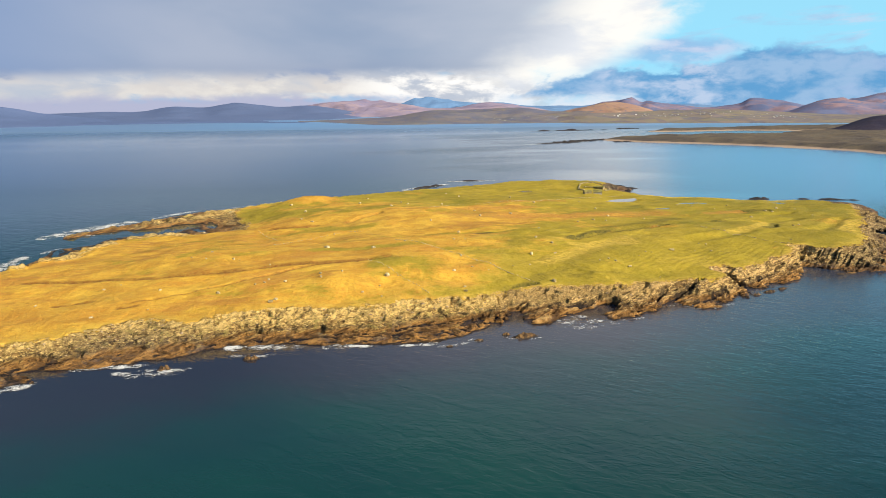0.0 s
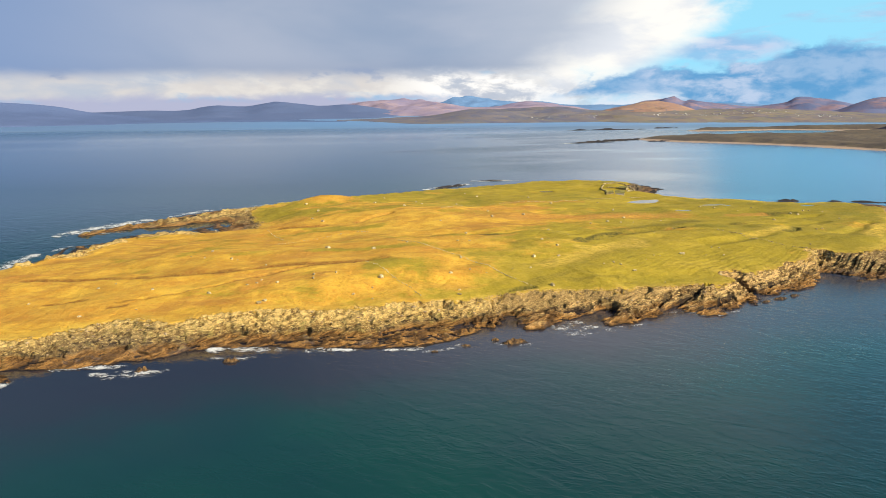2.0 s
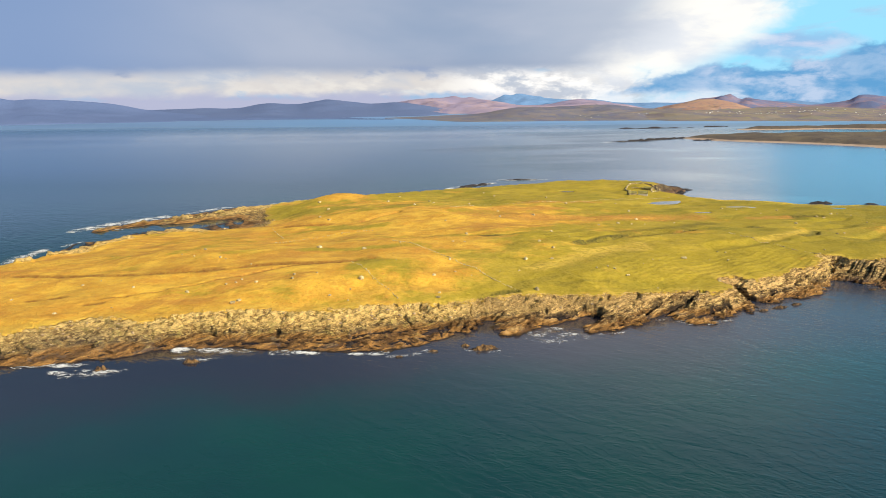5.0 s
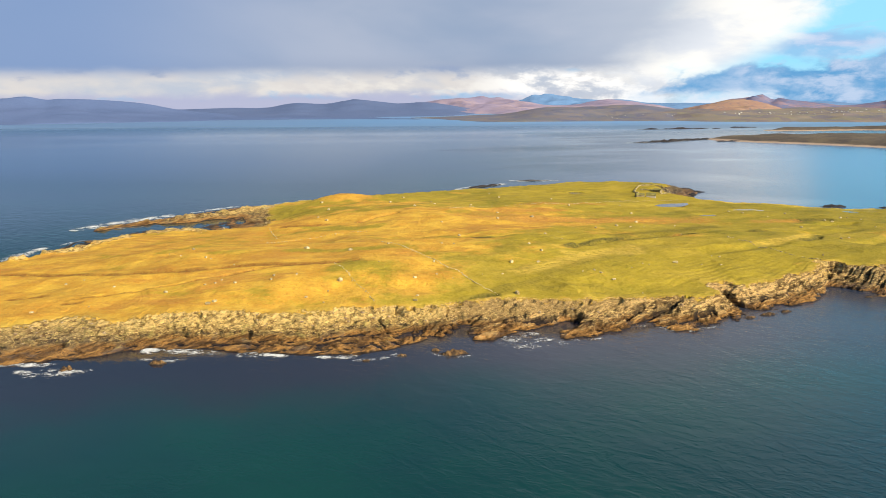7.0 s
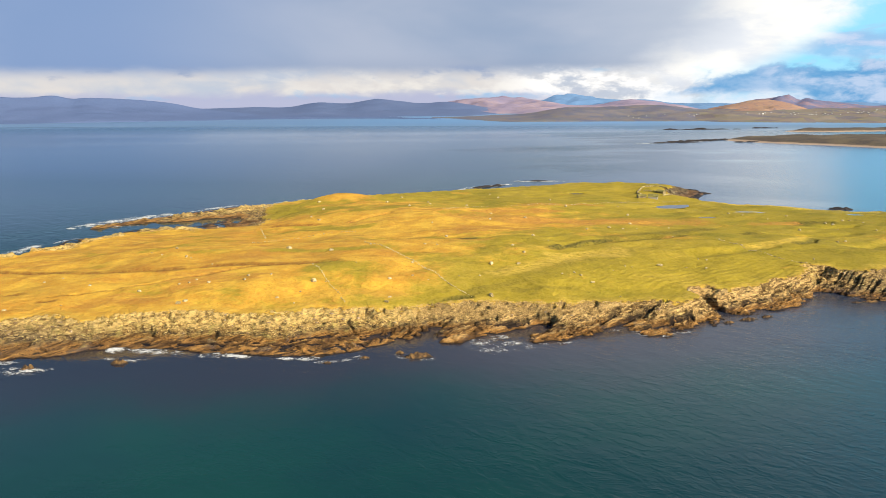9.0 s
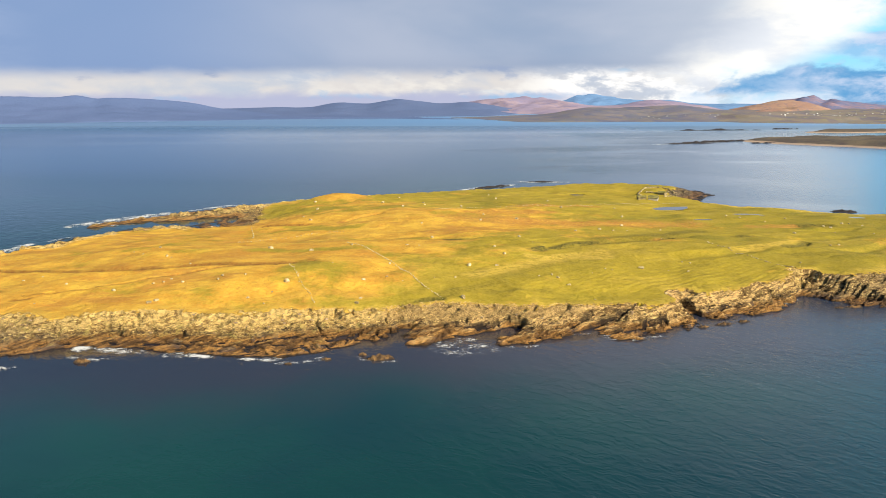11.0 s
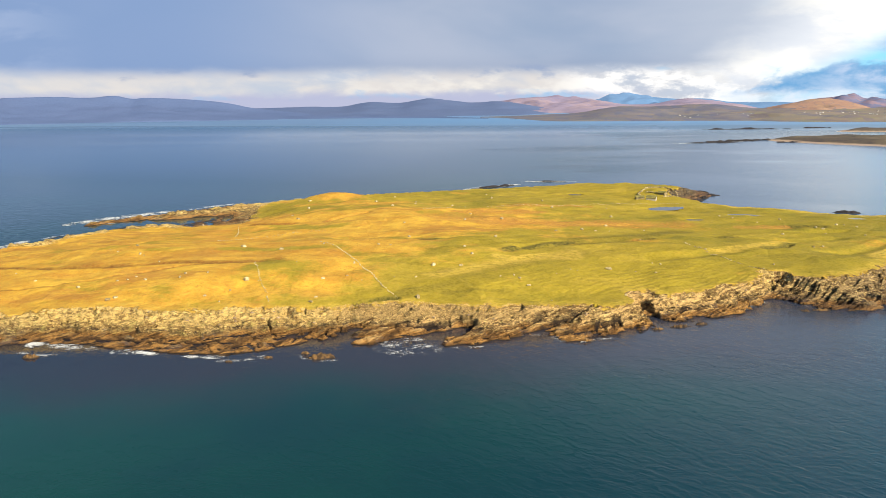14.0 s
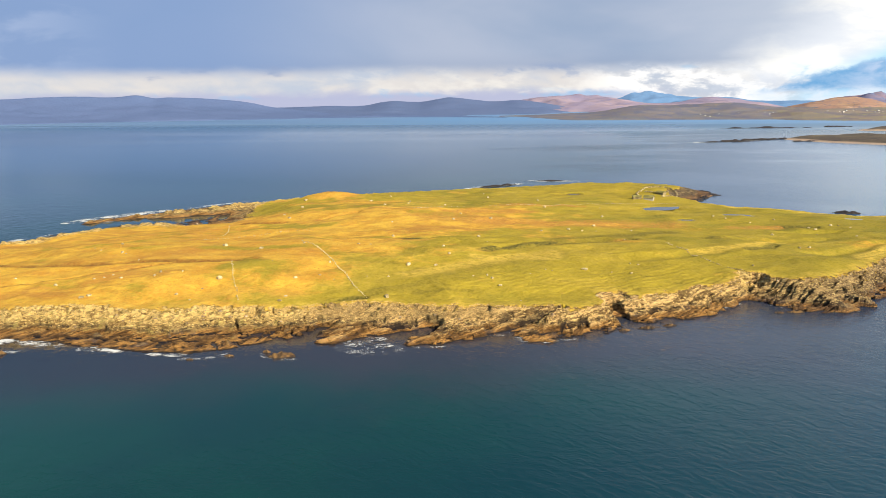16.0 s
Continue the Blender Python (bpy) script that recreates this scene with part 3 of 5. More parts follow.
slate_roof = plain_material("grey_roof", (0.17, 0.165, 0.17), 0.7, 2.0)
straw_tuft = rock_material("dry_tussock", (0.66, 0.36, 0.050), (0.46, 0.21, 0.03), 0)

# ---- sea ----
bm = bmesh.new()
bmesh.ops.create_grid(bm, x_segments=40, y_segments=40, size=6000)
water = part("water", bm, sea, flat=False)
tagged(water, "dark teal sea with small wind ripples reaching the far shore", "sea", kind="structure")

# ---- the island ----
SHORE_SOUTH = [(-128, 160), (-100, 175), (-89, 180), (-97, 187), (-84, 189), (-66, 194), (-54, 203), (-48, 207), (-37, 207), (-22, 206), (-5, 206), (6, 208.5), (14, 213.5), (22, 221), (29, 231),
               (31, 236), (36, 224), (43, 228), (47, 234), (55, 238), (60, 243), (61, 236), (58, 229), (66, 228), (72, 233), (77, 242), (83, 246), (87, 243), (91, 238), (97, 242), (104, 248), (112, 258),
               (114, 264), (117, 262), (124, 267), (132, 271), (138, 279), (147, 297), (153, 295), (157, 291), (165, 289), (174, 288), (181, 296), (188, 312), (198, 325)]
SHORE_EAST = [(205, 336), (214, 350), (226, 372), (238, 398), (243, 412), (252, 430), (260, 450), (264, 470), (262, 484)]
SHORE_NORTH = [(250, 489), (238, 492), (226, 493), (213, 495), (202, 497), (188, 500), (173, 503), (159, 508), (146, 517), (135, 530), (137, 545), (147, 562), (152, 576), (148, 590), (142, 603), (128, 610), (110, 609), (90, 604), (70, 598),
               (30, 580), (-10, 555), (-50, 529), (-85, 508), (-112, 494)]
SHORE_WEST = [(-131, 483), (-142, 467), (-153, 447), (-164, 425), (-173, 406), (-178, 390), (-174, 386), (-168, 397), (-157, 409), (-147, 414), (-137, 420), (-134, 428), (-126, 431), (-119, 422), (-123, 411), (-126, 402), (-133, 394),
              (-148, 388), (-154, 377), (-154, 368), (-160, 361), (-166, 356), (-164, 344), (-163, 325), (-168, 300), (-178, 265), (-180, 220), (-160, 180)]
TURF_SOUTH = [(-150, 185), (-101, 196), (-88, 209), (-77, 217), (-62, 212), (-50, 219), (-34, 222), (-18, 224), (-5, 230), (5, 234), (14, 235), (24, 238), (35, 245), (45, 246), (60, 247), (75, 252),
              (89, 258), (99, 258), (105, 265), (109, 277), (117, 273), (130, 286), (143, 297), (147, 306), (155, 303), (165, 301), (180, 312), (197, 345)]
TURF_EAST = [(212, 375), (228, 405), (238, 432), (244, 455), (243, 472)]
TURF_NORTH = [(235, 485), (224, 489), (212, 491.5), (200, 493.5), (188, 496.5), (172, 499.5), (157, 504.5), (142, 514), (128, 528), (122, 545), (126, 560), (130, 574), (122, 588), (105, 594), (70, 588), (30, 568), (-10, 543), (-48, 518), (-78, 497), (-92, 484)]
TURF_WEST = [(-103, 466), (-107, 450), (-99, 428), (-88, 400), (-94, 386), (-106, 378), (-119, 378), (-133, 380), (-141, 372), (-143, 358), (-144, 345), (-144, 330), (-146, 312), (-153, 295), (-165, 265), (-168, 225)]
shore = rounded(SHORE_SOUTH + SHORE_EAST + SHORE_NORTH + SHORE_WEST)
turf_edge = rounded(TURF_SOUTH + TURF_EAST + TURF_NORTH + TURF_WEST)
DITCHES = [(rounded(d, False), width, depth) for d, width, depth in (
    ([(-86, 231), (-80, 234), (-74.5, 236.7), (-69, 240), (-65, 243.2), (-61, 245.5), (-57, 247.5), (-51, 252), (-45, 255.5), (-38, 260.5), (-32, 263.5), (-20, 267)], 0.65, 1.2),
    ([(-130, 260), (-117, 260.5), (-102, 259), (-85, 258), (-73, 257.5), (-60, 259), (-48, 263.5), (-36, 265), (-24, 267.5), (-10, 274)], 1.7, 0.6),
    ([(-34.5, 377), (-31, 382), (-26.3, 387), (-21, 392)], 2.2, 2.4), ([(-70, 369), (-59, 369), (-50, 373)], 1.6, 0.8),
    ([(61, 310), (68, 320), (73, 328), (77, 331), (81, 331.5), (87, 334), (96, 341), (110, 352)], 2.6, 2.2),
    ([(-87, 227), (-82.5, 228.3)], 0.9, 0.8), ([(-108, 232), (-98, 234.5)], 0.9, 0.6), ([(27.5, 242), (28.9, 244.4), (30.4, 245.9), (33.4, 247.4), (39, 249)], 1.3, 1.3),
    ([(152, 340), (157, 345), (163, 358)], 2.0, 1.3), ([(174, 422), (180, 423.5), (187, 425)], 3.4, 1.6), ([(138, 370), (146, 373)], 2.2, 1.0))]
PONDS = [(118, 468, 16, 6.5, 34), (131.3, 430, 5, 3.0, 20), (157, 456, 8, 4.0, 0), (67.6, 524, 5, 4, 0), (211, 466, 5, 2.4, 0)]

SWALES = [(rounded(d, False), width, depth) for d, width, depth in (
    ([(112, 316), (126, 323), (140, 334)], 6.0, 1.3), ([(170, 403), (182, 409), (194, 411)], 5.0, 1.4), ([(66, 322), (82, 336), (100, 349)], 6.0, 1.2),
    ([(174, 348), (190, 362), (206, 382)], 6.0, 1.2), ([(150, 372), (168, 376), (186, 388)], 7.0, 1.0), ([(20, 336), (40, 334), (58, 340)], 6.0, 0.7))]
PALE_BANDS = [(rounded(d, False), width) for d, width in (
    ([(134, 332), (142, 338), (150, 345), (166, 372)], 3.0), ([(45, 272), (55, 282), (62.5, 292), (74, 306), (84, 316)], 4.0), ([(190, 345), (196, 358), (206, 372)], 4.0), ([(60, 300), (70, 302), (86, 310)], 3.0),
    ([(146, 509), (158, 501.5), (173, 496.5), (188, 493.5), (202, 490.5), (214, 488.5), (228, 485)], 2.4))]

# stippled russet heath and dark olive rushes that run through the pasture
HEATH = [(rounded(d, False), width) for d, width in (
    ([(20, 394), (35, 392), (49, 391), (62, 391), (77, 392), (91, 396), (107, 404), (121, 409)], 16.0), ([(20, 408), (34, 413), (58, 423)], 7.0), ([(40, 437), (52, 443), (73, 448), (81, 452)], 4.0), ([(150, 411), (160, 416), (170, 420)], 5.0))]
RUSHES = [(rounded(d, False), width) for d, width in (
    ([(60, 311.5), (68, 326.5), (75.3, 334), (82, 338.2)], 1.5), ([(84, 341), (94, 350), (109, 363), (124, 383)], 7.0), ([(55, 271), (66, 290), (76, 301), (86, 316)], 5.0), ([(38, 251), (46, 259), (55, 268)], 2.6))]

TONGUE = np.array([(-172.0, 398.0), (-158.0, 416.0), (-146.0, 425.0), (-134.0, 436.0), (-116.0, 456.0)])
CLEFT = np.array([(117.0, 253.0), (112.5, 263.0), (107.5, 273.0)])
# named crevices and undercut ledges of the south shore
CREVICES = [(rounded(d, False), width, depth) for d, width, depth in (
    ([(80.5, 244), (85.5, 249.5), (92, 255), (99, 262.5)], 1.3, 2.8), ([(88.5, 241.5), (94, 245.7), (98, 249.5), (102.5, 253)], 1.5, 2.8), ([(28, 231), (36.8, 235.5), (43.5, 238.5), (50, 239.5), (56, 243)], 1.5, 2.4),
    ([(6.5, 213), (11, 218.5), (14.2, 222.5), (16, 226), (16.8, 229)], 1.4, 3.0), ([(60.5, 239), (63.5, 243), (66.5, 248)], 2.6, 2.8), ([(120, 270), (126, 275), (133, 280)], 1.2, 2.2), ([(70, 237), (75, 243), (82, 251)], 1.1, 2.0),
    ([(-46, 209.5), (-30, 211), (-12, 212), (2, 216)], 1.1, 1.6))]
BANK = np.array([(53.0, 268.0), (63.0, 256.5)])
STRIKE = radians(31)
TURN = radians(21)


def plateau(x, y):
    h = 5.4 + 5.4 * blob(x, y, -15, 302, 85, 60) + 3.4 * blob(x, y, 135, 335, 60, 42)
    h = h - 3.6 * blob(x, y, 215, 492, 75, 50) + 1.4 * blob(x, y, 90, 575, 60, 35) - 2.6 * blob(x, y, -158, 335, 34, 60) - 3.4 * blob(x, y, -112, 402, 46, 44) + 1.5 * blob(x, y, -20, 410, 70, 40)
    h = h + 1.1 * fbm(x, y, 45, 3, 3) + 1.0 * fbm(x, y, 22, 2, 4) + 0.42 * fbm(x, y, 9, 3, 5) + 0.08 * fbm(x, y, 2.2, 2, 6)
    beds = np.sin((x * -0.72 + y * 0.69 + 4 * fbm(x, y, 30, 2, 8)) * 2.5)
    h = h + beds * (0.13 * blob(x, y, 114, 294, 26, 12, 26) + 0.06 * blob(x, y, 78, 276, 26, 14, 20) + 0.06 * blob(x, y, 45, 300, 14, 22) + 0.05 * blob(x, y, 100, 325, 40, 18, 30))
    h = h + 0.3 * smooth(1.4, 0.2, line_distance(x, y, BANK)) - 1.0 * blob(x, y, 112, 500, 26, 14) + 1.5 * blob(x, y, 117, 545, 15, 20)
    return h


# broad swells of the interior: centre and height
LIFTS = [(-80, 270, 1.6), (-20, 258, 2.0), (45, 270, 0.6), (-60, 330, -0.8), (0, 330, -0.5), (60, 330, 2.3), (120, 350, 0.5), (-60, 400, 1.5), (0, 400, 3.4), (60, 400, 1.7), (-60, 458, 2.7), (0, 460, 0.2), (60, 460, 2.6)]


def saw(v):
    f = v % 1
    return np.where(f < 0.80, f / 0.80, (1 - f) / 0.20) - 0.5


def slabs(a, s, length, width, seed):
    """Rows of jointed slabs: each one's random value, and the place across it from its west end."""
    row = np.floor(s / width)
    q = a / length + 3.0 * grid_noise(row, 0 * row, seed)
    col = np.floor(q)
    return grid_noise(row, col, seed + 1), q - col


def terrain(x, y):
    """Height and surface kinds of the island at x, y."""
    wx, wy = x + 1.5 * fbm(x, y, 8, 4, 11), y + 1.5 * fbm(x, y, 8, 4, 12)
    ds, dt = inside_distance(wx, wy, shore), inside_distance(wx, wy, turf_edge)
    dt = dt + 2.4 * fbm(x, y, 3.0, 4, 13, 0.6) + 2.6 * fbm(x, y, 9, 2, 14)
    top = plateau(x, y)
    for cx, cy, swell in LIFTS:
        top = top + swell * blob(x, y, cx, cy, 45, 42) * smooth(2, 26, dt)
    # a round golden knoll at the north edge, and the fall of the land behind it
    top = top + 3.1 * blob(x, y, -66, 463, 22, 14, 12)
    top = top - (top - 4.9) * smooth(30, 4, dt) * smooth(-135, -100, x) * smooth(85, 30, x) * smooth(430, 470, y)
    t = np.where(dt > 0, 1.0, np.clip(ds / np.maximum(ds - dt, 0.01), 0, 1))
    # a low shelf, then a broken face up to the turf
    south = ((y < 300) | ((x > 150) & (y < 425))) * 1.0
    buttress = smooth(-62, -45, x) * smooth(30, 15, x) * south
    east = smooth(55, 80, x) * south
    slope = smooth(15, 32, x) * south
    ds = np.where((dt < 0) & (ds > -6), ds + smooth(10, 30, x) * south * (1.8 * saw((-x * math.sin(STRIKE) + y * math.cos(STRIKE)) / 5.4 + 0.5) + 0.8 * saw((-x * math.sin(STRIKE) + y * math.cos(STRIKE)) / 1.9 + fbm(x, y, 9, 2, 34)) + 0.6 * fbm(x, y, 4, 2, 48)), ds)
    strike = STRIKE + 0.10
    bs = -x * math.sin(strike) + y * math.cos(strike) + 0.8 * fbm(x, y, 12, 2, 61)
    ba = x * math.cos(strike) + y * math.sin(strike) + 1.0 * bs + 0.25 * fbm(x, y, 9, 2, 62)
    k0, u0 = slabs(ba, bs, 13.0, 7.0, 69)
    (k1, u1), (k2, u2), (k3, u3) = slabs(ba, bs, 9.5, 3.1, 63), slabs(ba, bs, 3.4, 1.25, 65), slabs(ba, bs, 1.3, 0.55, 67)
    ds = np.where((dt < 0) & (ds > -6), ds + south * ((0.7 + 1.0 * slope) * k1 + (1.0 + 1.0 * slope) * (0.5 - u1) + 0.7 * k2 + 0.6 * (0.5 - u2)), ds)
    t = np.where(dt > 0, 1.0, np.clip(ds / np.maximum(ds - dt, 0.01), 0, 1))
    shelf = 0.40 + 0.16 * buttress + 0.10 * fbm(x, y, 16, 3, 21)
    rise = 0.06 * smooth(0, 0.06, t) + 0.19 * np.clip(t / shelf, 0, 1) + 0.17 * smooth(shelf, shelf + 0.16, t) + 0.58 * np.clip((t - shelf) / (1 - shelf), 0, 1)
    ramp = 0.10 * smooth(0, 0.05, t) + 0.90 * t ** 0.95
    rise = rise * (1 - 0.8 * slope) + ramp * 0.8 * slope
    h = np.where(ds > 0, 0.12 + (top - 0.5) * rise, ds * 0.35)
    # dipping beds cut into ledges, each broken into blocks that step down to the west
    level = h - (0.24 + 0.06 * slope) * (x * math.cos(TURN) + y * math.sin(TURN)) + 0.7 * fbm(x, y, 11, 3, 71)
    run_on = x * math.cos(TURN) + y * math.sin(TURN) + 0.5 * (y * math.cos(TURN) - x * math.sin(TURN)) + 0.9 * h
    ledges = 0.0
    for thick, long, seed, step_w, step_e, odd in ((1.9, 8.0, 73, 0.28, 0.26, 0.18), (0.75, 3.6, 76, 0.28, 0.16, 0.20), (0.34, 1.9, 79, 0.22, 0.08, 0.14)):
        across = (level / thick) % 1
        k, u = slabs(run_on, level, long, thick, seed)
        ledges = ledges + thick * (smooth(0.5, 1.0, across) - across + (step_w + (step_e - step_w) * slope) * (0.5 - u) + odd * k * (1 - 0.7 * slope))
    face = smooth(shelf - 0.06, shelf + 0.06, t) * smooth(1.04, 0.86, t)
    foot = smooth(0.09, 0.0, np.abs(t - shelf + 0.02)) * (dt < 0)
    rocky = smooth(2.6, -4.0, dt)
    low_north = smooth(420, 470, y) * smooth(100, 150, x)
    amp = np.where(dt > 0, 0.30 * smooth(1.8, 0, dt), 0.35 + 0.45 * face * (1 - 0.7 * slope) + 0.55 * east) * smooth(-3.0, 0.8, ds) * np.clip(top / 5.0, 0.5, 1.3) * (1 - 0.65 * low_north * smooth(545, 525, y)) * (1 + 0.7 * blob(x, y, 140, 572, 26, 34))
    # west rim: knolls of bare rock along the turf
    rim = smooth(11, 4, dt) * (dt > 0) * smooth(-104, -120, x) * smooth(-0.15, 0.05, fbm(x, y, 13, 3, 23))
    rocky, amp = np.maximum(rocky, rim), np.maximum(amp, 0.9 * rim)
    h = h + 1.3 * rim
    ridge = smooth(13, 2, line_distance(x + 2 * fbm(x, y, 9, 2, 24), y, TONGUE)) * smooth(-0.5, 2.0, ds)
    h, amp = h + ridge * (0.9 + 1.6 * smooth(-158, -138, x) * smooth(-112, -124, x) + 2.0 * fbm(x, y, 6, 3, 25)), np.maximum(amp, 1.1 * ridge)
    # tilted beds that cross the south shore, thick slabs to the east
    s = -x * math.sin(STRIKE) + y * math.cos(STRIKE) + 1.1 * fbm(x, y, 14, 3, 31)
    along = x * math.cos(STRIKE) + y * math.sin(STRIKE)
    beds = saw(s / 5.4 + 0.3 * fbm(x, y, 25, 2, 33)) * (0.9 + 2.6 * east * smooth(-0.5, 0.2, fbm(x, y, 13, 2, 46))) + saw(s / 1.9 + 0.15 * fbm(x, y, 9, 2, 34)) * (0.65 + 0.5 * east) + 0.30 * saw(s / 0.75 + 0.1 * fbm(x, y, 6, 2, 39))
    jx = along * 0.62 + 0.5 * s + 1.6 * fbm(x, y, 5, 2, 35)
    n1, n2, v1 = cells(jx, s, 3.3, 36)
    m1, m2, v2 = cells(jx, s + 0.4 * v1, 1.25, 37)
    o1, _, v3 = cells(jx, s, 0.62, 40)
    blocks = (v1 - 0.5) * 0.9 + 0.3 * (0.45 - n1) - 0.5 * smooth(0.12, 0.0, n2 - n1) + (v2 - 0.5) * 0.8 + 0.2 * (0.45 - m1) - 0.35 * smooth(0.18, 0.0, m2 - m1) + (v3 - 0.5) * 0.45 + 0.15 * (0.45 - o1)
    blocks = blocks * 0.75 + 0.9 * (0.5 - u2) + 0.45 * k2 + 0.25 * (0.5 - u3) + 0.15 * k3
    rugged = np.clip((0.34 + 0.70 * face * (1 - 0.7 * slope)) * (1 - 0.72 * east), 0, 1.1)
    trench = np.abs((s / 5.4 + 0.3 * fbm(x, y, 25, 2, 33)) % 1 - 0.88)
    h = h - 3.0 * smooth(12, 40, x) * south * smooth(0.13, 0.0, trench) * (dt < -0.5) * smooth(0.06, 0.25, t) * smooth(-0.30, 0.10, fbm(x, y, 14, 2, 47))
    thin = np.abs((s / 1.9 + 0.15 * fbm(x, y, 9, 2, 34)) % 1 - 0.88)
    h = h - 0.9 * smooth(12, 40, x) * south * smooth(0.16, 0.0, thin) * (dt < -0.5) * smooth(0.1, 0.3, t) * smooth(-0.2, 0.2, fbm(x, y, 8, 2, 44))
    f = ((along + 0.8 * s) / 7.5 + 0.5 * fbm(x, y, 11, 3, 49) + 0.37 * np.floor(s / 5.4)) % 1
    joint = np.where(f < 0.07, f / 0.07, 1 - (f - 0.07) / 0.93) - 0.5
    g = ((along + 0.8 * s) / 2.6 + 0.3 * fbm(x, y, 6, 2, 50) + 0.41 * np.floor(s / 1.9)) % 1
    joint = joint * (0.5 + 1.1 * slope) + (np.where(g < 0.12, g / 0.12, 1 - (g - 0.12) / 0.88) - 0.5) * (0.45 + 0.15 * slope)
    relief = amp * (joint * smooth(0.0, 0.2, t) * (1 - 0.8 * slope) + beds * (0.55 + 0.05 * slope) + 0.35 * blocks * rugged * (1 - 0.6 * slope) + (0.45 - 0.28 * slope) * fbm(x, y, 2.5, 4, 38))
    relief = relief + amp * slope * smooth(0.0, 0.2, t) * (1.3 * (0.5 - u0) + 0.8 * k0 + 0.3 * (0.5 - u1))
    cut = np.minimum(relief - 0.25, 0.25 + 0.35 * relief) * (1 - 0.8 * smooth(-5.0, 0.0, dt))
    h = h + (relief * (1 - slope) + cut * slope) * (0.75 - 0.3 * smooth(130, 155, x)) + ledges * (0.35 + 0.5 * np.minimum(amp, 1.0)) * (1 - 0.65 * smooth(130, 155, x)) * (dt < 0.8) * smooth(0.8, -4.0, dt) * smooth(0.0, 0.15, t) - 0.9 * foot * (0.4 + buttress) * (dt < 0)
    # deep crevices in the broken stretch between the buttress and the cobbles
    crack = np.abs(fbm(x * 0.8 + 0.5 * y, y - 0.3 * x, 9, 3, 45))
    h = h - 3.2 * smooth(0.11, 0.0, crack) * blob(x, y, 19, 227, 15, 11) * (dt < 0) - 1.5 * smooth(0.05, 0.0, crack) * face * (1 - buttress) * (1 - slope)
    # mask of the painted shade and wet weed along trenches and crevices
    wet_shade = 0.75 * smooth(12, 40, x) * south * (dt < -0.5) * (smooth(0.09, 0.02, trench) * smooth(-0.30, 0.10, fbm(x, y, 14, 2, 47)) + 0.6 * smooth(0.12, 0.04, thin) * smooth(-0.1, 0.3, fbm(x, y, 8, 2, 44)))
    q = x * math.cos(radians(42)) + y * math.sin(radians(42))
    ribs = 1 - 2.4 * np.abs(fbm(q + 0.5 * h, 0.22 * (y - x), 10.0, 4, 95))
    h = h + (ribs - 0.45) * 2.8 * smooth(138, 158, x) * south * smooth(0.02, 0.3, t) * (dt < 0) * smooth(0.5, -3.0, dt)
    for line, width, depth in CREVICES:
        d = line_distance(x, y, line) + 0.35 * fbm(x, y, 3, 2, 91)
        h = h - depth * smooth(width * 0.75, width * 0.35, d) * (dt < 1.5) * smooth(-1.0, 0.6, ds) * smooth(-0.55, -0.2, fbm(x, y, 5, 2, 92))
        wet_shade = np.maximum(wet_shade, smooth(width * 0.95, width * 0.5, d) * (dt < 0.5) * smooth(-0.55, -0.2, fbm(x, y, 5, 2, 92)))
    cleft = line_distance(x, y, CLEFT)
    run = np.clip((y - 255) / 20, 0, 1)
    h = np.where(cleft < 4.0, np.minimum(h, -1.6 + 3.5 * run ** 1.5 + smooth(2.0, 3.4, cleft) * 9.0), h)
    rocky = np.maximum(rocky, smooth(4.6, 3.0, cleft))
    peat = np.zeros(np.shape(x))
    for line, width, depth in DITCHES:
        d = line_distance(x, y, line) + 0.5 * fbm(x, y, 4, 2, 41)
        h = h - np.where(dt > 0, depth * smooth(width, 0, d), 0)
        peat = np.maximum(peat, smooth(width * 1.8, width * 0.5, d) * (0.65 + 0.35 * smooth(-0.25, 0.0, fbm(x, y, 12, 2, 43))))
    for line, width, depth in SWALES:
        h = h - depth * smooth(width, 0, line_distance(x, y, line) + 1.2 * fbm(x, y, 7, 2, 42)) * smooth(3, 9, dt)
    for cx, cy, rx, ry, turn in PONDS:
        b = blob(x, y, cx, cy, rx, ry, turn)
        h = h - 0.9 * smooth(0.2, 0.6, b)
    streak = fbm(x * 0.35 + y * 0.1, y - 0.35 * x, 5, 3, 55)
    moor = 0.52 + np.clip((26 - x - 0.12 * (y - 300)) / 125, -0.75, 0.5) + 0.75 * fbm(x, y, 48, 4, 51) + 0.65 * fbm(x, y, 12, 3, 52) + 0.30 * streak
    moor = moor + 0.8 * blob(x, y, 4, 352, 42, 20, 8) + 0.9 * blob(x, y, 62, 392, 30, 8, 8) + 1.0 * blob(x, y, 102, 401, 24, 4.5, 34) + 1.0 * blob(x, y, 18, 411, 46, 5, 16) + 0.9 * blob(x, y, 154, 411, 20, 4, 28) + 0.7 * blob(x, y, 17, 300, 17, 8)
    moor = moor - 0.9 * blob(x, y, -20, 291, 30, 5, 8) - 0.8 * blob(x, y, -46, 357, 26, 6, 12) - 1.2 * blob(x, y, -58, 418, 42, 20) - 0.5 * smooth(425, 470, y) + 1.3 * blob(x, y, -68, 464, 20, 10) - 0.5 * blob(x, y, -6, 267, 13, 6) - 0.5 * blob(x, y, 30, 330, 30, 5, -10)
    moor = moor - 0.5 * blob(x, y, 46, 262, 9, 28, -32) + 0.7 * blob(x, y, -62, 370, 18, 3)
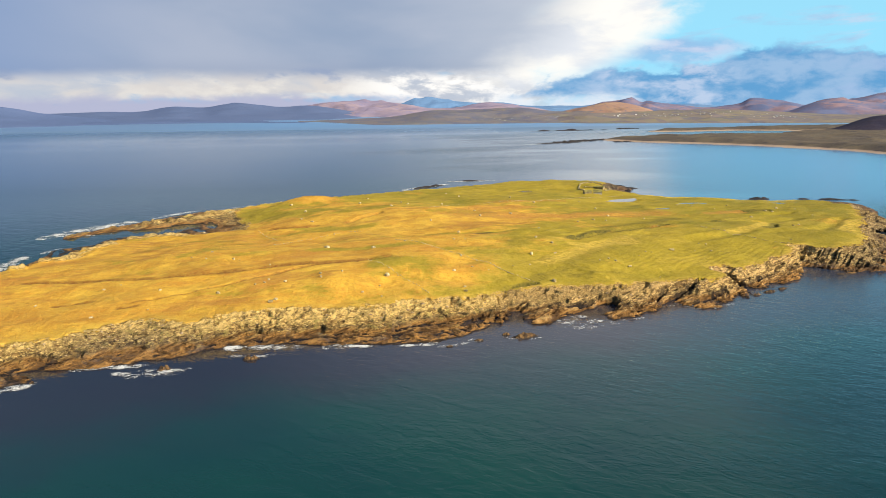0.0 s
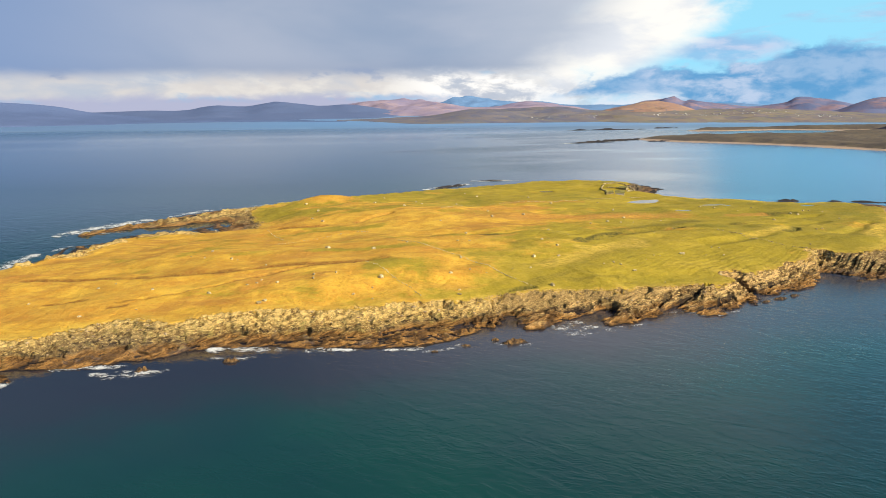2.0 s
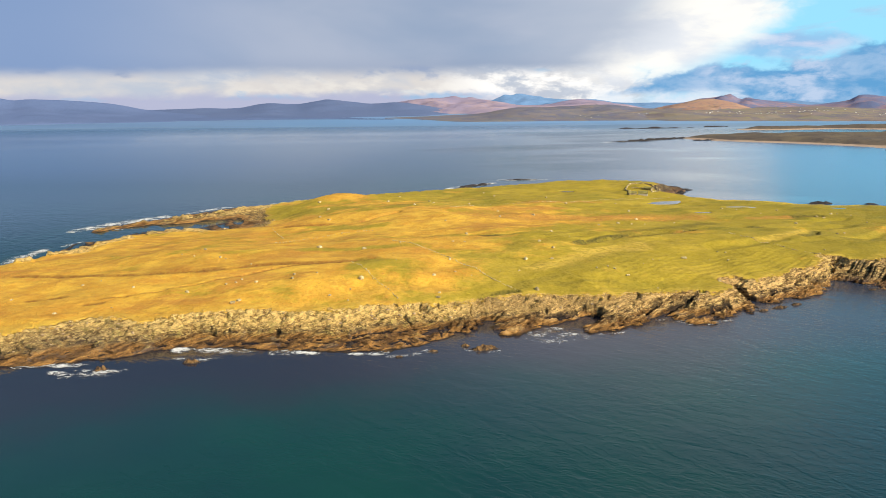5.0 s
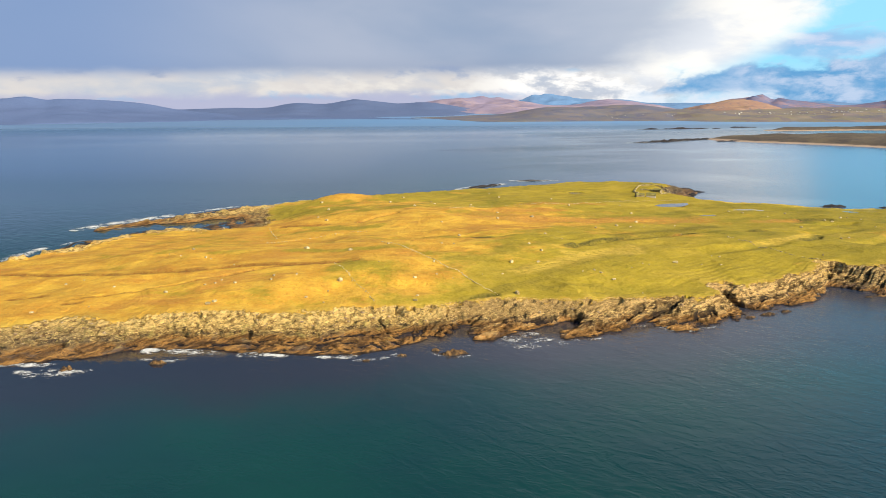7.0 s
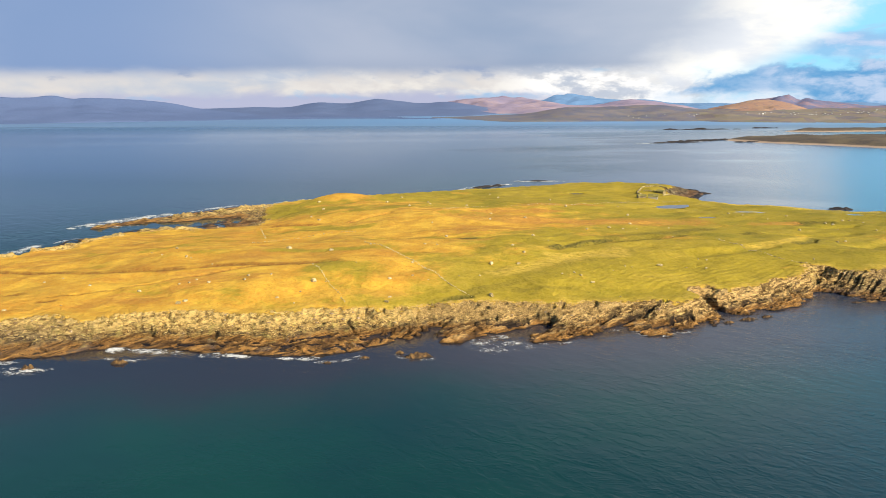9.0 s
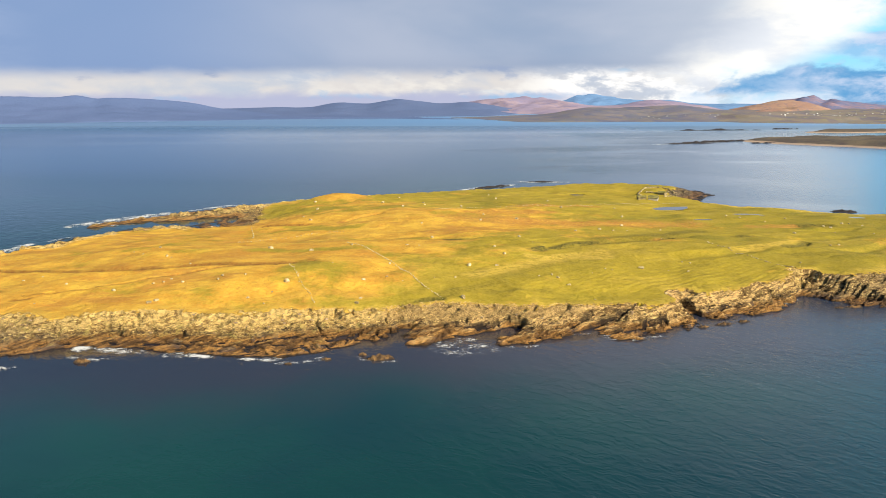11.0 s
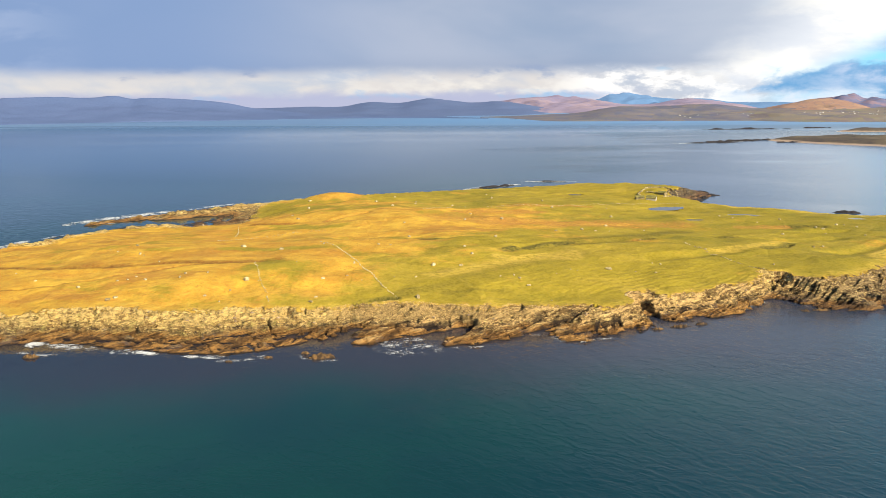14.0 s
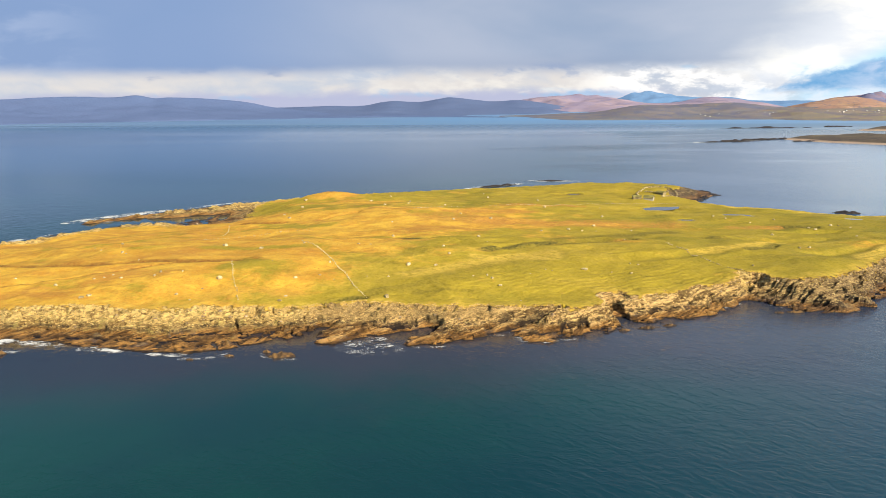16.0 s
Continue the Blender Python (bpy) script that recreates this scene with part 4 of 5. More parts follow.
    moor = moor - 0.35 * blob(x, y, -44, 229, 60, 7, 10) - 0.3 * blob(x, y, -2, 257, 22, 8, 25) - 1.0 * blob(x, y, -44, 368, 22, 5, 8) - 0.8 * blob(x, y, 68, 324, 14, 8, 45) - 0.5 * blob(x, y, 4, 300, 14, 5, 20) - 1.3 * blob(x, y, -88, 436, 18, 20)
    moor = 0.10 + 0.84 * smooth(-0.05, 1.15, moor)
    peat = np.maximum(peat, 0.9 * smooth(0.40, 0.8, blob(x, y, 181, 423, 9, 7) + blob(x, y, 26.5, 329.5, 7, 6) + 0.6 * blob(x, y, 36, 303, 5, 5) + 0.6 * blob(x, y, 17, 293.5, 5, 4) + blob(x, y, 142, 371, 6, 5) + blob(x, y, 158, 347, 7, 3, 60) + 0.5 * blob(x, y, -17, 246, 9, 3)))
    peat = np.maximum(peat, 0.26 * smooth(0.26, 0.5, streak + 0.2 * fbm(x, y, 30, 2, 58)) * (dt > 6))
    heath = np.zeros(np.shape(x))
    for line, width in HEATH:
        heath = np.maximum(heath, smooth(width, width * 0.35, line_distance(x, y, line) + 5 * fbm(x, y, 9, 3, 53)))
    for (line, width), strength in zip(RUSHES, (1.0, 0.5, 0.3, 0.4)):
        peat = np.maximum(peat, strength * smooth(width * 1.2, width * 0.4, line_distance(x, y, line) + 0.5 * width * fbm(x, y, 8, 3, 54)))
    straw = smooth(6.5, 0.5, dt) * (dt > 0) * (0.50 + 0.55 * fbm(x, y, 10, 2, 59)) * (0.25 + 0.75 * south) + 0.22 * smooth(0.2, 0.45, fbm(x * 0.5, y - 0.4 * x, 16, 3, 57))
    for line, width in PALE_BANDS:
        straw = straw + 0.95 * smooth(width * 1.5, width * 0.3, line_distance(x, y, line) + 1.5 * fbm(x, y, 6, 2, 56))
    cobble = blob(x, y, 46, 245, 24, 4.6, 10) * smooth(0.45, 0.65, t) * (dt < 1.0)
    grey = np.clip(0.65 * smooth(140, 180, x) + 0.8 * smooth(420, 520, y) * smooth(60, 120, x) + 0.5 * blob(x, y, -75, 203, 22, 10) + 1.3 * blob(x, y, 142, 565, 24, 42) + 0.5 * blob(x, y, -118, 412, 18, 14), 0, 1)
    return h, ds, dt, {"rock": rocky, "moor": moor, "straw": np.clip(straw, 0, 1), "peat": np.clip(peat, 0, 1), "heath": heath, "cobble": np.clip(cobble * 1.8, 0, 1), "grey": grey, "slab": smooth(18, 40, x) * south, "wet_shade": np.clip(wet_shade, 0, 1)}


# inland sheet, and a finer strip for the broken rocks of the south and east shore


def turned_grid(u, v):
    U, V = np.meshgrid(u, v)
    return U * math.cos(TURN) - V * math.sin(TURN), U * math.sin(TURN) + V * math.cos(TURN)


X, Y = turned_grid(np.arange(-75, 445, 0.7), np.concatenate([np.arange(168, 330, 0.8), np.arange(330, 575, 1.2)]))
Z, DS, DT, kinds = terrain(X, Y)
near_shore = smooth(6.5, 4.5, DT) * (X < 224) * smooth(420, 414, Y) * (Y < 305 + 0.95 * (X - 150)) * (X > -140)
near_shore = np.where((X < 150) & (Y < 330) & (X > -140), smooth(6.5, 4.5, DT), near_shore)
island = field_mesh("ground", X, Y, Z - 0.9 * near_shore, (DS > -4.0) & ((near_shore < 0.99) | (DT > 2.0)), turf_rock, kinds)
tagged(island, "low grassy island with golden moor and green pasture", "island", kind="structure")
fine_u, fine_v = np.arange(-75, 330, 0.24), np.arange(172, 300, 0.24)
FX, FY = turned_grid(fine_u, fine_v)
coarse_u, coarse_v = np.arange(-75, 330, 2.0), np.arange(170, 302, 2.0)
CX, CY = turned_grid(coarse_u, coarse_v)
near = (inside_distance(CX, CY, turf_edge) < 11) & (inside_distance(CX, CY, shore) > -8) & (CX > -140) & (CX < 226) & (CY < 420)
iu, iv = np.clip(((fine_u + 75) / 2.0 + 0.5).astype(int), 0, len(coarse_u) - 1), np.clip(((fine_v - 170) / 2.0 + 0.5).astype(int), 0, len(coarse_v) - 1)
wanted = near[np.ix_(iv, iu)]
FZ, keep = np.zeros(FX.shape), np.zeros(FX.shape, bool)
fz, fds, fdt, fk = terrain(FX[wanted], FY[wanted])
FZ[wanted] = fz
keep[wanted] = (fdt < 7.5) & (fds > -3.0)
border = np.zeros(FX.shape, bool)
border[1:-1, 1:-1] = wanted[1:-1, 1:-1] & wanted[:-2, 1:-1] & wanted[2:, 1:-1] & wanted[1:-1, :-2] & wanted[1:-1, 2:] & wanted[:-2, :-2] & wanted[2:, 2:] & wanted[:-2, 2:] & wanted[2:, :-2]
fields = {}
for key, value in fk.items():
    fields[key] = np.zeros(FX.shape)
    fields[key][wanted] = value
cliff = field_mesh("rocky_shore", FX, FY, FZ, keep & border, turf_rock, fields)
tagged(cliff, "broken tan cliff and brown weed-covered ledges", "cliff", kind="structure")


def ground_at(x, y):
    return float(terrain(np.array([x], float), np.array([y], float))[0][0])


# ---- far land ----
def lowland(name, outline, height, beach, step, mat, label, seed, rough=0.7, power=1.0):
    line = rounded(outline)
    lo, hi = line.min(0) - step * 3, line.max(0) + step * 3
    x, y = np.meshgrid(np.arange(lo[0], hi[0], step), np.arange(lo[1], hi[1], step))
    wx, wy = x + step * 2.5 * fbm(x, y, step * 12, 3, seed), y + step * 2.5 * fbm(x, y, step * 12, 3, seed + 5)
    d = inside_distance(wx, wy, line)
    z = np.where(d > 0, height * smooth(0, beach, d) ** power * (1 + rough * fbm(x, y, beach * 1.5, 4, seed + 9)) + 0.02 * np.minimum(d, 30), d * 0.1)
    ob = field_mesh(name, x, y, z, d > -2 * step, mat)
    return tagged(ob, label, "land", kind="structure")


def hill_range(name, crest, depth_front, depth_back, mat, label, seed, step=18.0, rough=0.44, foot=0.0):
    """Hills that rise from the shore in front of a crest line and fall behind it."""
    c = np.array(crest, float)
    spine = rounded(c, False, 8)
    gap = np.concatenate([[0], np.cumsum(np.hypot(*np.diff(spine[:, :2], axis=0).T))])
    n = max(int(gap[-1] / step), 12)
    s = np.linspace(0, gap[-1], n)
    px, py, pz = (np.interp(s, gap, spine[:, i]) for i in range(3))
    pz = pz * smooth(-0.02, 0.10, s / gap[-1]) * smooth(1.02, 0.90, s / gap[-1])
    out = np.stack([px, py], -1) / np.hypot(px, py)[:, None]
    rows = np.concatenate([np.linspace(-1, 0, 34), np.linspace(0, 1, 10)[1:]])
    X, Y, Z = [], [], []
    for r in rows:
        reach = (depth_front if r < 0 else depth_back) * (0.10 + 0.90 * smooth(0, 0.28, s / gap[-1]) * smooth(1.0, 0.86, s / gap[-1]))
        x, y = px + out[:, 0] * r * reach, py + out[:, 1] * r * reach
        k = abs(r)
        base = pz * (1 - k) ** 1.15 * (1 - 0.25 * math.sin(math.pi * k)) if r < 0 else pz * (1 - k * k)
        relief = fbm(x, y, 420, 5, seed) + 0.5 * fbm(x, y, 90, 3, seed + 3) + 0.6 * (1 - 2 * np.abs(fbm(x, y, 260, 4, seed + 7)))
        z = base + rough * pz * relief * (math.sin(math.pi * min(k, 1.0)) + 0.20) + foot * (1 - k)
        X.append(x), Y.append(y), Z.append(z - (4.0 if k == 1 else 0.0))
    ob = field_mesh(name, np.array(X), np.array(Y), np.array(Z), np.ones((len(rows), n), bool), mat)
    return tagged(ob, label, "hills", kind="structure")


# far hills: blue aerial haze is mixed into the base colours
slate = heath_material("hazed_slate_heath", (0.108, 0.160, 0.315), (0.118, 0.170, 0.33), (0.112, 0.165, 0.32))
slate_far = heath_material("haze_blue_heath", (0.112, 0.162, 0.31), (0.12, 0.17, 0.32), (0.125, 0.168, 0.31))
rose = heath_material("hazed_rose_heath", (0.29, 0.25, 0.36), (0.38, 0.30, 0.36), (0.26, 0.24, 0.38))
azure = heath_material("haze_blue_mountain", (0.135, 0.26, 0.48), (0.155, 0.28, 0.50), (0.145, 0.27, 0.49))
brown_moor = heath_material("hazed_brown_headland", (0.135, 0.150, 0.225), (0.195, 0.180, 0.215), (0.205, 0.188, 0.180), 0.010, fields=0.15)
copper = heath_material("copper_hill", (0.36, 0.225, 0.175), (0.45, 0.295, 0.20), (0.23, 0.185, 0.20), 0.014)
russet = heath_material("hazed_russet_mountain", (0.15, 0.175, 0.31), (0.31, 0.215, 0.25), (0.13, 0.175, 0.32), 0.006)
pasture = heath_material("village_pasture", (0.17, 0.165, 0.20), (0.235, 0.195, 0.19), (0.27, 0.25, 0.15), 0.012, fields=0.3)
plum = heath_material("plum_headland", (0.035, 0.033, 0.060), (0.055, 0.045, 0.070), (0.045, 0.036, 0.055), 0.012)
dune = heath_material("dune_grass", (0.12, 0.10, 0.085), (0.17, 0.14, 0.10), (0.09, 0.08, 0.08), 0.02, (0.44, 0.33, 0.25), 2.0)

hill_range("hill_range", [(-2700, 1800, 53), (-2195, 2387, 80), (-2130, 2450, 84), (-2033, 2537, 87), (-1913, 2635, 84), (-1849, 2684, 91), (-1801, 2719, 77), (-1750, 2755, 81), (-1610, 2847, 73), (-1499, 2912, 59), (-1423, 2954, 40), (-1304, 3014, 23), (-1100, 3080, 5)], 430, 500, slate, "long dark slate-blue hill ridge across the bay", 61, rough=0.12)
hill_range("hill_range", [(-2100, 3260, 8), (-1727, 3472, 29), (-1514, 3578, 35), (-1317, 3663, 34), (-1189, 3711, 55), (-1060, 3755, 49), (-911, 3799, 65), (-718, 3847, 47), (-585, 3874, 53), (-479, 3892, 39), (-372, 3907, 22), (-214, 3924, 9)], 750, 300, slate_far, "blue-violet hazy hills with a small pointed summit", 62, rough=0.14)
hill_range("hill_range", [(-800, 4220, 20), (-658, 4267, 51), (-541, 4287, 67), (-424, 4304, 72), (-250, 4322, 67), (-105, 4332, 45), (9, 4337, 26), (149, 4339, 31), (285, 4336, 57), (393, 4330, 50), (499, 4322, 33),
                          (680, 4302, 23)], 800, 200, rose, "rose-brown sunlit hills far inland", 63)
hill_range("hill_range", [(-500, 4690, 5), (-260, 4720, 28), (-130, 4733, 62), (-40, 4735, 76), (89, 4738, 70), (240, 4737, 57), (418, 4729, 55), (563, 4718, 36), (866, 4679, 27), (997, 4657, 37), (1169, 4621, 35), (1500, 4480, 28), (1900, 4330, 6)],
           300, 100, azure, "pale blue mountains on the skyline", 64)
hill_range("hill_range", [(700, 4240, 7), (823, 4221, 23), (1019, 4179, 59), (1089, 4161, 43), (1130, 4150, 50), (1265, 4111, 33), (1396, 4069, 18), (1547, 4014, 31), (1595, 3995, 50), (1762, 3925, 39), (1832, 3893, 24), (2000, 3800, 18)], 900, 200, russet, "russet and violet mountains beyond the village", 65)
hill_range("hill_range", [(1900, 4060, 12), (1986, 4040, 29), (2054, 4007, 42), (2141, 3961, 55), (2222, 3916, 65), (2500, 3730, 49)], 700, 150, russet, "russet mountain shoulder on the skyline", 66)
hill_range("hill_range", [(1380, 3330, 2), (1459, 3293, 5), (1553, 3250, 39), (1626, 3214, 46), (1698, 3177, 37), (1782, 3131, 26), (1950, 3020, 8)], 600, 300, russet, "rounded russet hill above the far shore", 67)
headland = hill_range("hill_range", [(-473, 2877, 1), (-245, 2915, 4), (-127, 2928, 9), (-30, 2935, 23), (47, 2938, 27), (141, 2939, 26), (252, 2936, 36), (360, 2929, 32), (500, 2914, 19), (665, 2888, 12)], 640, 300, brown_moor,
           "low brown moorland headland dotted with cottages", 68, step=14, foot=1.5)
hill_range("hill_range", [(460, 3066, 10), (512, 3058, 25), (595, 3043, 39), (677, 3026, 46), (777, 3002, 35), (837, 2986, 18), (900, 2960, 8)], 500, 300, copper, "copper-coloured sunlit hill behind the village", 69, step=14)
village = hill_range("hill_range", [(90, 2830, 4), (250, 2780, 9), (420, 2720, 15), (560, 2660, 19), (713, 2605, 20), (797, 2581, 23), (959, 2526, 25), (1052, 2489, 18), (1140, 2450, 12), (1251, 2395, 8), (1340, 2347, 8), (1700, 2100, 8)], 480, 400, pasture,
           "village slope of pasture and brown moor", 70, step=14, foot=1.5)
hill_range("hill_range", [(740, 1532, 1), (766, 1520, 3), (783, 1512, 7), (816, 1495, 16), (846, 1478, 20), (930, 1430, 23), (1050, 1340, 20)], 170, 250, plum, "dark plum-coloured headland with a steep end", 71, step=8)
lowland("sand_spit", [(280, 1296), (300, 1236), (366, 1166), (426, 1106), (470, 1027), (503, 949), (512, 876), (560, 780), (800, 760), (1000, 1000), (1000, 1400), (790, 1500), (640, 1440), (560, 1385), (430, 1350), (330, 1330)],
        6.0, 45, 5.0, dune, "grassy dune spit with a sandy beach", 81)
lowland("sand_spit", [(437, 1600), (523, 1580), (620, 1600), (770, 1530), (1000, 1500), (1100, 1700), (800, 1760), (620, 1720), (500, 1690)], 5.0, 40, 6.0, dune, "brown dune bank across the channel", 82)
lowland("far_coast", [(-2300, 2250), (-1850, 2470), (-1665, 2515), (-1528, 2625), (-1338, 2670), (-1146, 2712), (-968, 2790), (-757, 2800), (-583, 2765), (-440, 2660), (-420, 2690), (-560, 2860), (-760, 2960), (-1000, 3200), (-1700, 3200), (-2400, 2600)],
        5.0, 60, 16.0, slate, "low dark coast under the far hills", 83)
lowland("far_coast", [(-330, 2560), (-250, 2590), (-100, 2610), (100, 2600), (100, 2700), (-150, 2680), (-280, 2620)], 3.0, 30, 12.0, brown_moor, "thin dark tongue of land reaching into the bay", 84)


# ---- rocks in the water ----
def islet(name, cx, cy, rx, ry, height, mat, label, seed, turn=0.0, step=None, group="rocks off the shore", jag=0.6, grain=0.22):
    step = step or max(rx, ry) / 16
    n = int(1.5 * max(rx, ry) / step)
    a, b = np.meshgrid(np.arange(-n, n + 1) * step, np.arange(-n, n + 1) * step)
    c, s = math.cos(radians(turn)), math.sin(radians(turn))
    size = max(rx, ry)
    wa, wb = a + 0.22 * size * fbm(a, b, size * 0.6, 3, seed), b + 0.22 * min(rx, ry) * fbm(a, b, size * 0.5, 3, seed + 3)
    r = np.sqrt((wa / rx) ** 2 + (wb / ry) ** 2)
    m1, m2, mv = cells(a, b, size * 0.25, seed)
    z = height * (smooth(1.15, 0.25, r) * (0.75 + 0.5 * mv) + jag * fbm(a, b, size * grain, 4, seed + 6)) - 0.25 * height * smooth(0.6, 1.2, r)
    z = np.where(r > 1.25, -0.6, 0.75 * z - 0.10 * height)
    ob = field_mesh(name, a, b, z, r < 1.4, mat, flat=True)
    ob.matrix_world = pose(cx, cy, 0, 0, 0, turn)
    return tagged(ob, label, "rock", group)


for cx, cy, rx, ry, hgt, turn, mat, label in (
        (31, 211, 4.0, 2.0, 1.2, 20, weed_rock, "jagged brown weed-covered rock awash off the shore"),
        (26, 213, 1.2, 0.8, 0.9, 0, weed_rock, "small brown rock beside the jagged one"),
        (-41, 195, 2.4, 1.4, 1.3, 10, weed_rock, "smooth tan rock standing in foam"),
        (-61, 188, 2.0, 1.2, 1.2, 40, weed_rock, "brown rock splashed by surf"),
        (18, 208, 1.5, 0.9, 0.6, 0, weed_rock, "low dark rock washed over by waves"),
        (10, 203, 1.2, 0.7, 0.5, 0, weed_rock, "low dark rock washed over by waves"),
        (119, 258, 3.0, 1.1, 0.9, 25, weed_rock, "brown ledge of rock outside the cleft"),
        (125, 262, 2.4, 1.0, 0.8, 25, weed_rock, "brown ledge of rock outside the cleft"),
        (113, 254, 2.0, 0.8, 0.7, 25, weed_rock, "brown ledge of rock outside the cleft"),
        (161, 285, 3.0, 1.2, 0.7, 10, weed_rock, "low brown skerry off the cliffs"),
        (156, 283, 1.6, 0.8, 0.6, 10, weed_rock, "low brown skerry off the cliffs"),
        (216, 506, 7.5, 2.6, 2.0, -8, reef_rock, "black flat-topped rock off the low shore"),
        (244, 503, 5, 1.6, 0.9, -10, reef_rock, "black rocks off the low shore"),
        (262, 498, 16, 2.6, 1.1, -20, reef_rock, "black rocks off the eastern point"),
        (151, 577, 5, 2.4, 1.5, 0, reef_rock, "dark rock at the tip of the point"),
        (140, 546, 6, 2.2, 1.3, 30, reef_rock, "dark jagged rocks along the point"),
        (145, 560, 5, 2.6, 1.9, 60, reef_rock, "dark jagged rocks along the point"),
        (146, 596, 7, 2.4, 1.2, 120, reef_rock, "dark jagged rocks along the point"),
        (134, 537, 4, 1.6, 0.9, 40, reef_rock, "dark jagged rocks along the point"),
        (2, 606, 20, 3.0, 1.5, 50, reef_rock, "dark reef breaking the swell"),
        (36, 650, 16, 2.5, 0.9, 5, reef_rock, "dark reef breaking the swell")):
    islet("sea_rock", cx, cy, rx, ry, hgt, mat, label, int(cx * 7 + cy) % 97, turn)
for cx, cy, rx, ry, hgt, turn in ((205, 1232, 34, 4, 2.4, 28), (240, 1258, 30, 5, 3.0, 15), (266, 1284, 30, 6, 3.2, 25), (310, 1230, 30, 4, 2.0, 8), (178, 1203, 26, 2.5, 1.4, 20), (215, 1218, 20, 2.5, 1.6, 5), (300, 1705, 95, 6, 3.2, 8), (440, 1770, 40, 6, 3.0, 15),
                                  (390, 1300, 36, 7, 6.0, 5), (520, 1300, 22, 6, 7.0, 10)):
    islet("reef", cx, cy, rx, ry, hgt, reef_rock, "long black skerry lying low in the bay", int(cx + cy) % 89, turn, step=max(rx / 40, 0.8), group="skerries in the bay", jag=1.1, grain=0.2)


# ---- loose stones: a few shapes shared by all copies ----
def stone_mesh(name, mat, seed, squash=0.65, detail=2, blocky=0.0):
    bm = bmesh.new()
    bmesh.ops.create_icosphere(bm, subdivisions=detail, radius=0.5)
    for vert in bm.verts:
        d = vert.co.normalized()
        k = 1 + 0.38 * noise.noise(d * 1.5 + Vector((seed * 3.1, 0, 0))) + 0.16 * noise.noise(d * 3.7 + Vector((0, seed, 0)))
        if blocky:
            k *= (1 - blocky) + blocky * 0.9 / max(abs(d.x), abs(d.y), abs(d.z))
        vert.co = Vector((d.x * 0.5 * k, d.y * 0.42 * k, d.z * 0.5 * k * squash))
    me = bpy.data.meshes.new(name)
    bm.to_mesh(me)
    bm.free()
    me.materials.append(mat)
    return me


boulder_shapes = [stone_mesh("boulder", boulder_rock, i, 0.7 + 0.08 * i, 2, 0.4) for i in range(5)]
pale_stones = [stone_mesh("stone", wall_rock, 20 + i, 0.75, 1, 0.5) for i in range(5)]
dark_stones = [stone_mesh("stone", dark_wall_rock, 40 + i, 0.75, 1, 0.5) for i in range(5)]
rng = random.Random(4)


def boulder(x, y, size, label, group):
    ob = new("boulder", rng.choice(boulder_shapes))
    sx, sy, sz = size * rng.uniform(0.95, 1.35), size * rng.uniform(0.8, 1.1), size * rng.uniform(0.6, 0.9)
    ob.matrix_world = pose(x, y, ground_at(x, y) + 0.18 * sz, 0, 0, rng.uniform(0, 360)) @ Matrix.Diagonal((sx, sy, sz, 1))
    return tagged(ob, label, "boulder", group)


BIG = [(-34.2, 294.6), (-16.3, 288.9), (-5.0, 300.5), (16.9, 336.4), (51.8, 338.8), (46.4, 307.1), (51.2, 297.2), (41.5, 282.0), (50.4, 283.5), (-64.8, 275.9), (-42.5, 227.8), (12.8, 256.9), (15.9, 240.0), (-9.0, 249.0), (71.0, 276.3), (74.8, 270.8), (97.6, 297.7), (130.4, 332.6), (165.7, 392.3), (45.0, 250.7), (-79.6, 241.9), (-60.5, 238.0), (-41.2, 229.6)]
ON_MOOR = [(-62.4, 274.8), (-76.7, 291.4), (-74.9, 277.4), (-49.8, 265.0), (-81.4, 281.9), (-50.1, 242.9), (-47.4, 244.3), (-40.9, 244.1), (-30.6, 250.1), (-23.7, 251.7), (-9.9, 233.9), (-11.0, 242.5), (-5.5, 250.1), (15.8, 244.3), (19.0, 261.4), (-1.3, 268.8), (24.4, 260.0), (14.1, 306.5), (18.5, 307.1), (15.8, 276.6), (-95.3, 251.1), (-99.2, 247.0), (-113.9, 232.5), (-77.4, 224.5), (-46.9, 248.0), (-29.9, 245.9), (-15.9, 236.4), (-91.6, 218.9)]
IN_PASTURE = [(-16.3, 417.9), (-12.2, 446.2), (-7.9, 430.7), (-35.6, 448.5), (-33.5, 474.8), (-74.2, 446.1), (-61.4, 415.3), (-59.6, 391.4), (-53.2, 383.9), (10.7, 435.4), (27.2, 404.9), (29.0, 384.8), (4.8, 369.4), (14.3, 509.6), (22.0, 487.1), (52.7, 477.8), (44.6, 392.9), (62.5, 439.8), (73.0, 362.0), (82.6, 374.6), (88.6, 373.2), (92.2, 386.1), (89.4, 449.0), (93.0, 420.4)]
ON_GREEN = [(39.4, 268.2), (33.2, 265.5), (68.9, 278.5), (85.6, 290.9), (81.6, 285.1), (87.8, 290.7), (111.6, 309.1), (114.3, 308.7), (112.7, 297.5), (95.1, 333.2), (107.3, 352.1), (82.9, 261.6), (103.9, 271.6), (106.3, 297.5), (73.2, 362.0), (94.4, 373.7), (58.5, 324.8), (65.1, 275.5)]
TO_EAST = [(183.8, 418.6), (186.0, 414.7), (184.7, 402.4), (194.7, 429.9), (198.1, 431.0), (201.2, 421.5), (198.8, 396.7), (171.6, 358.0), (175.5, 361.0), (151.2, 314.6), (153.4, 304.0), (172.0, 442.8), (160.2, 429.1), (144.6, 444.9), (149.7, 435.7), (108.6, 380.3)]
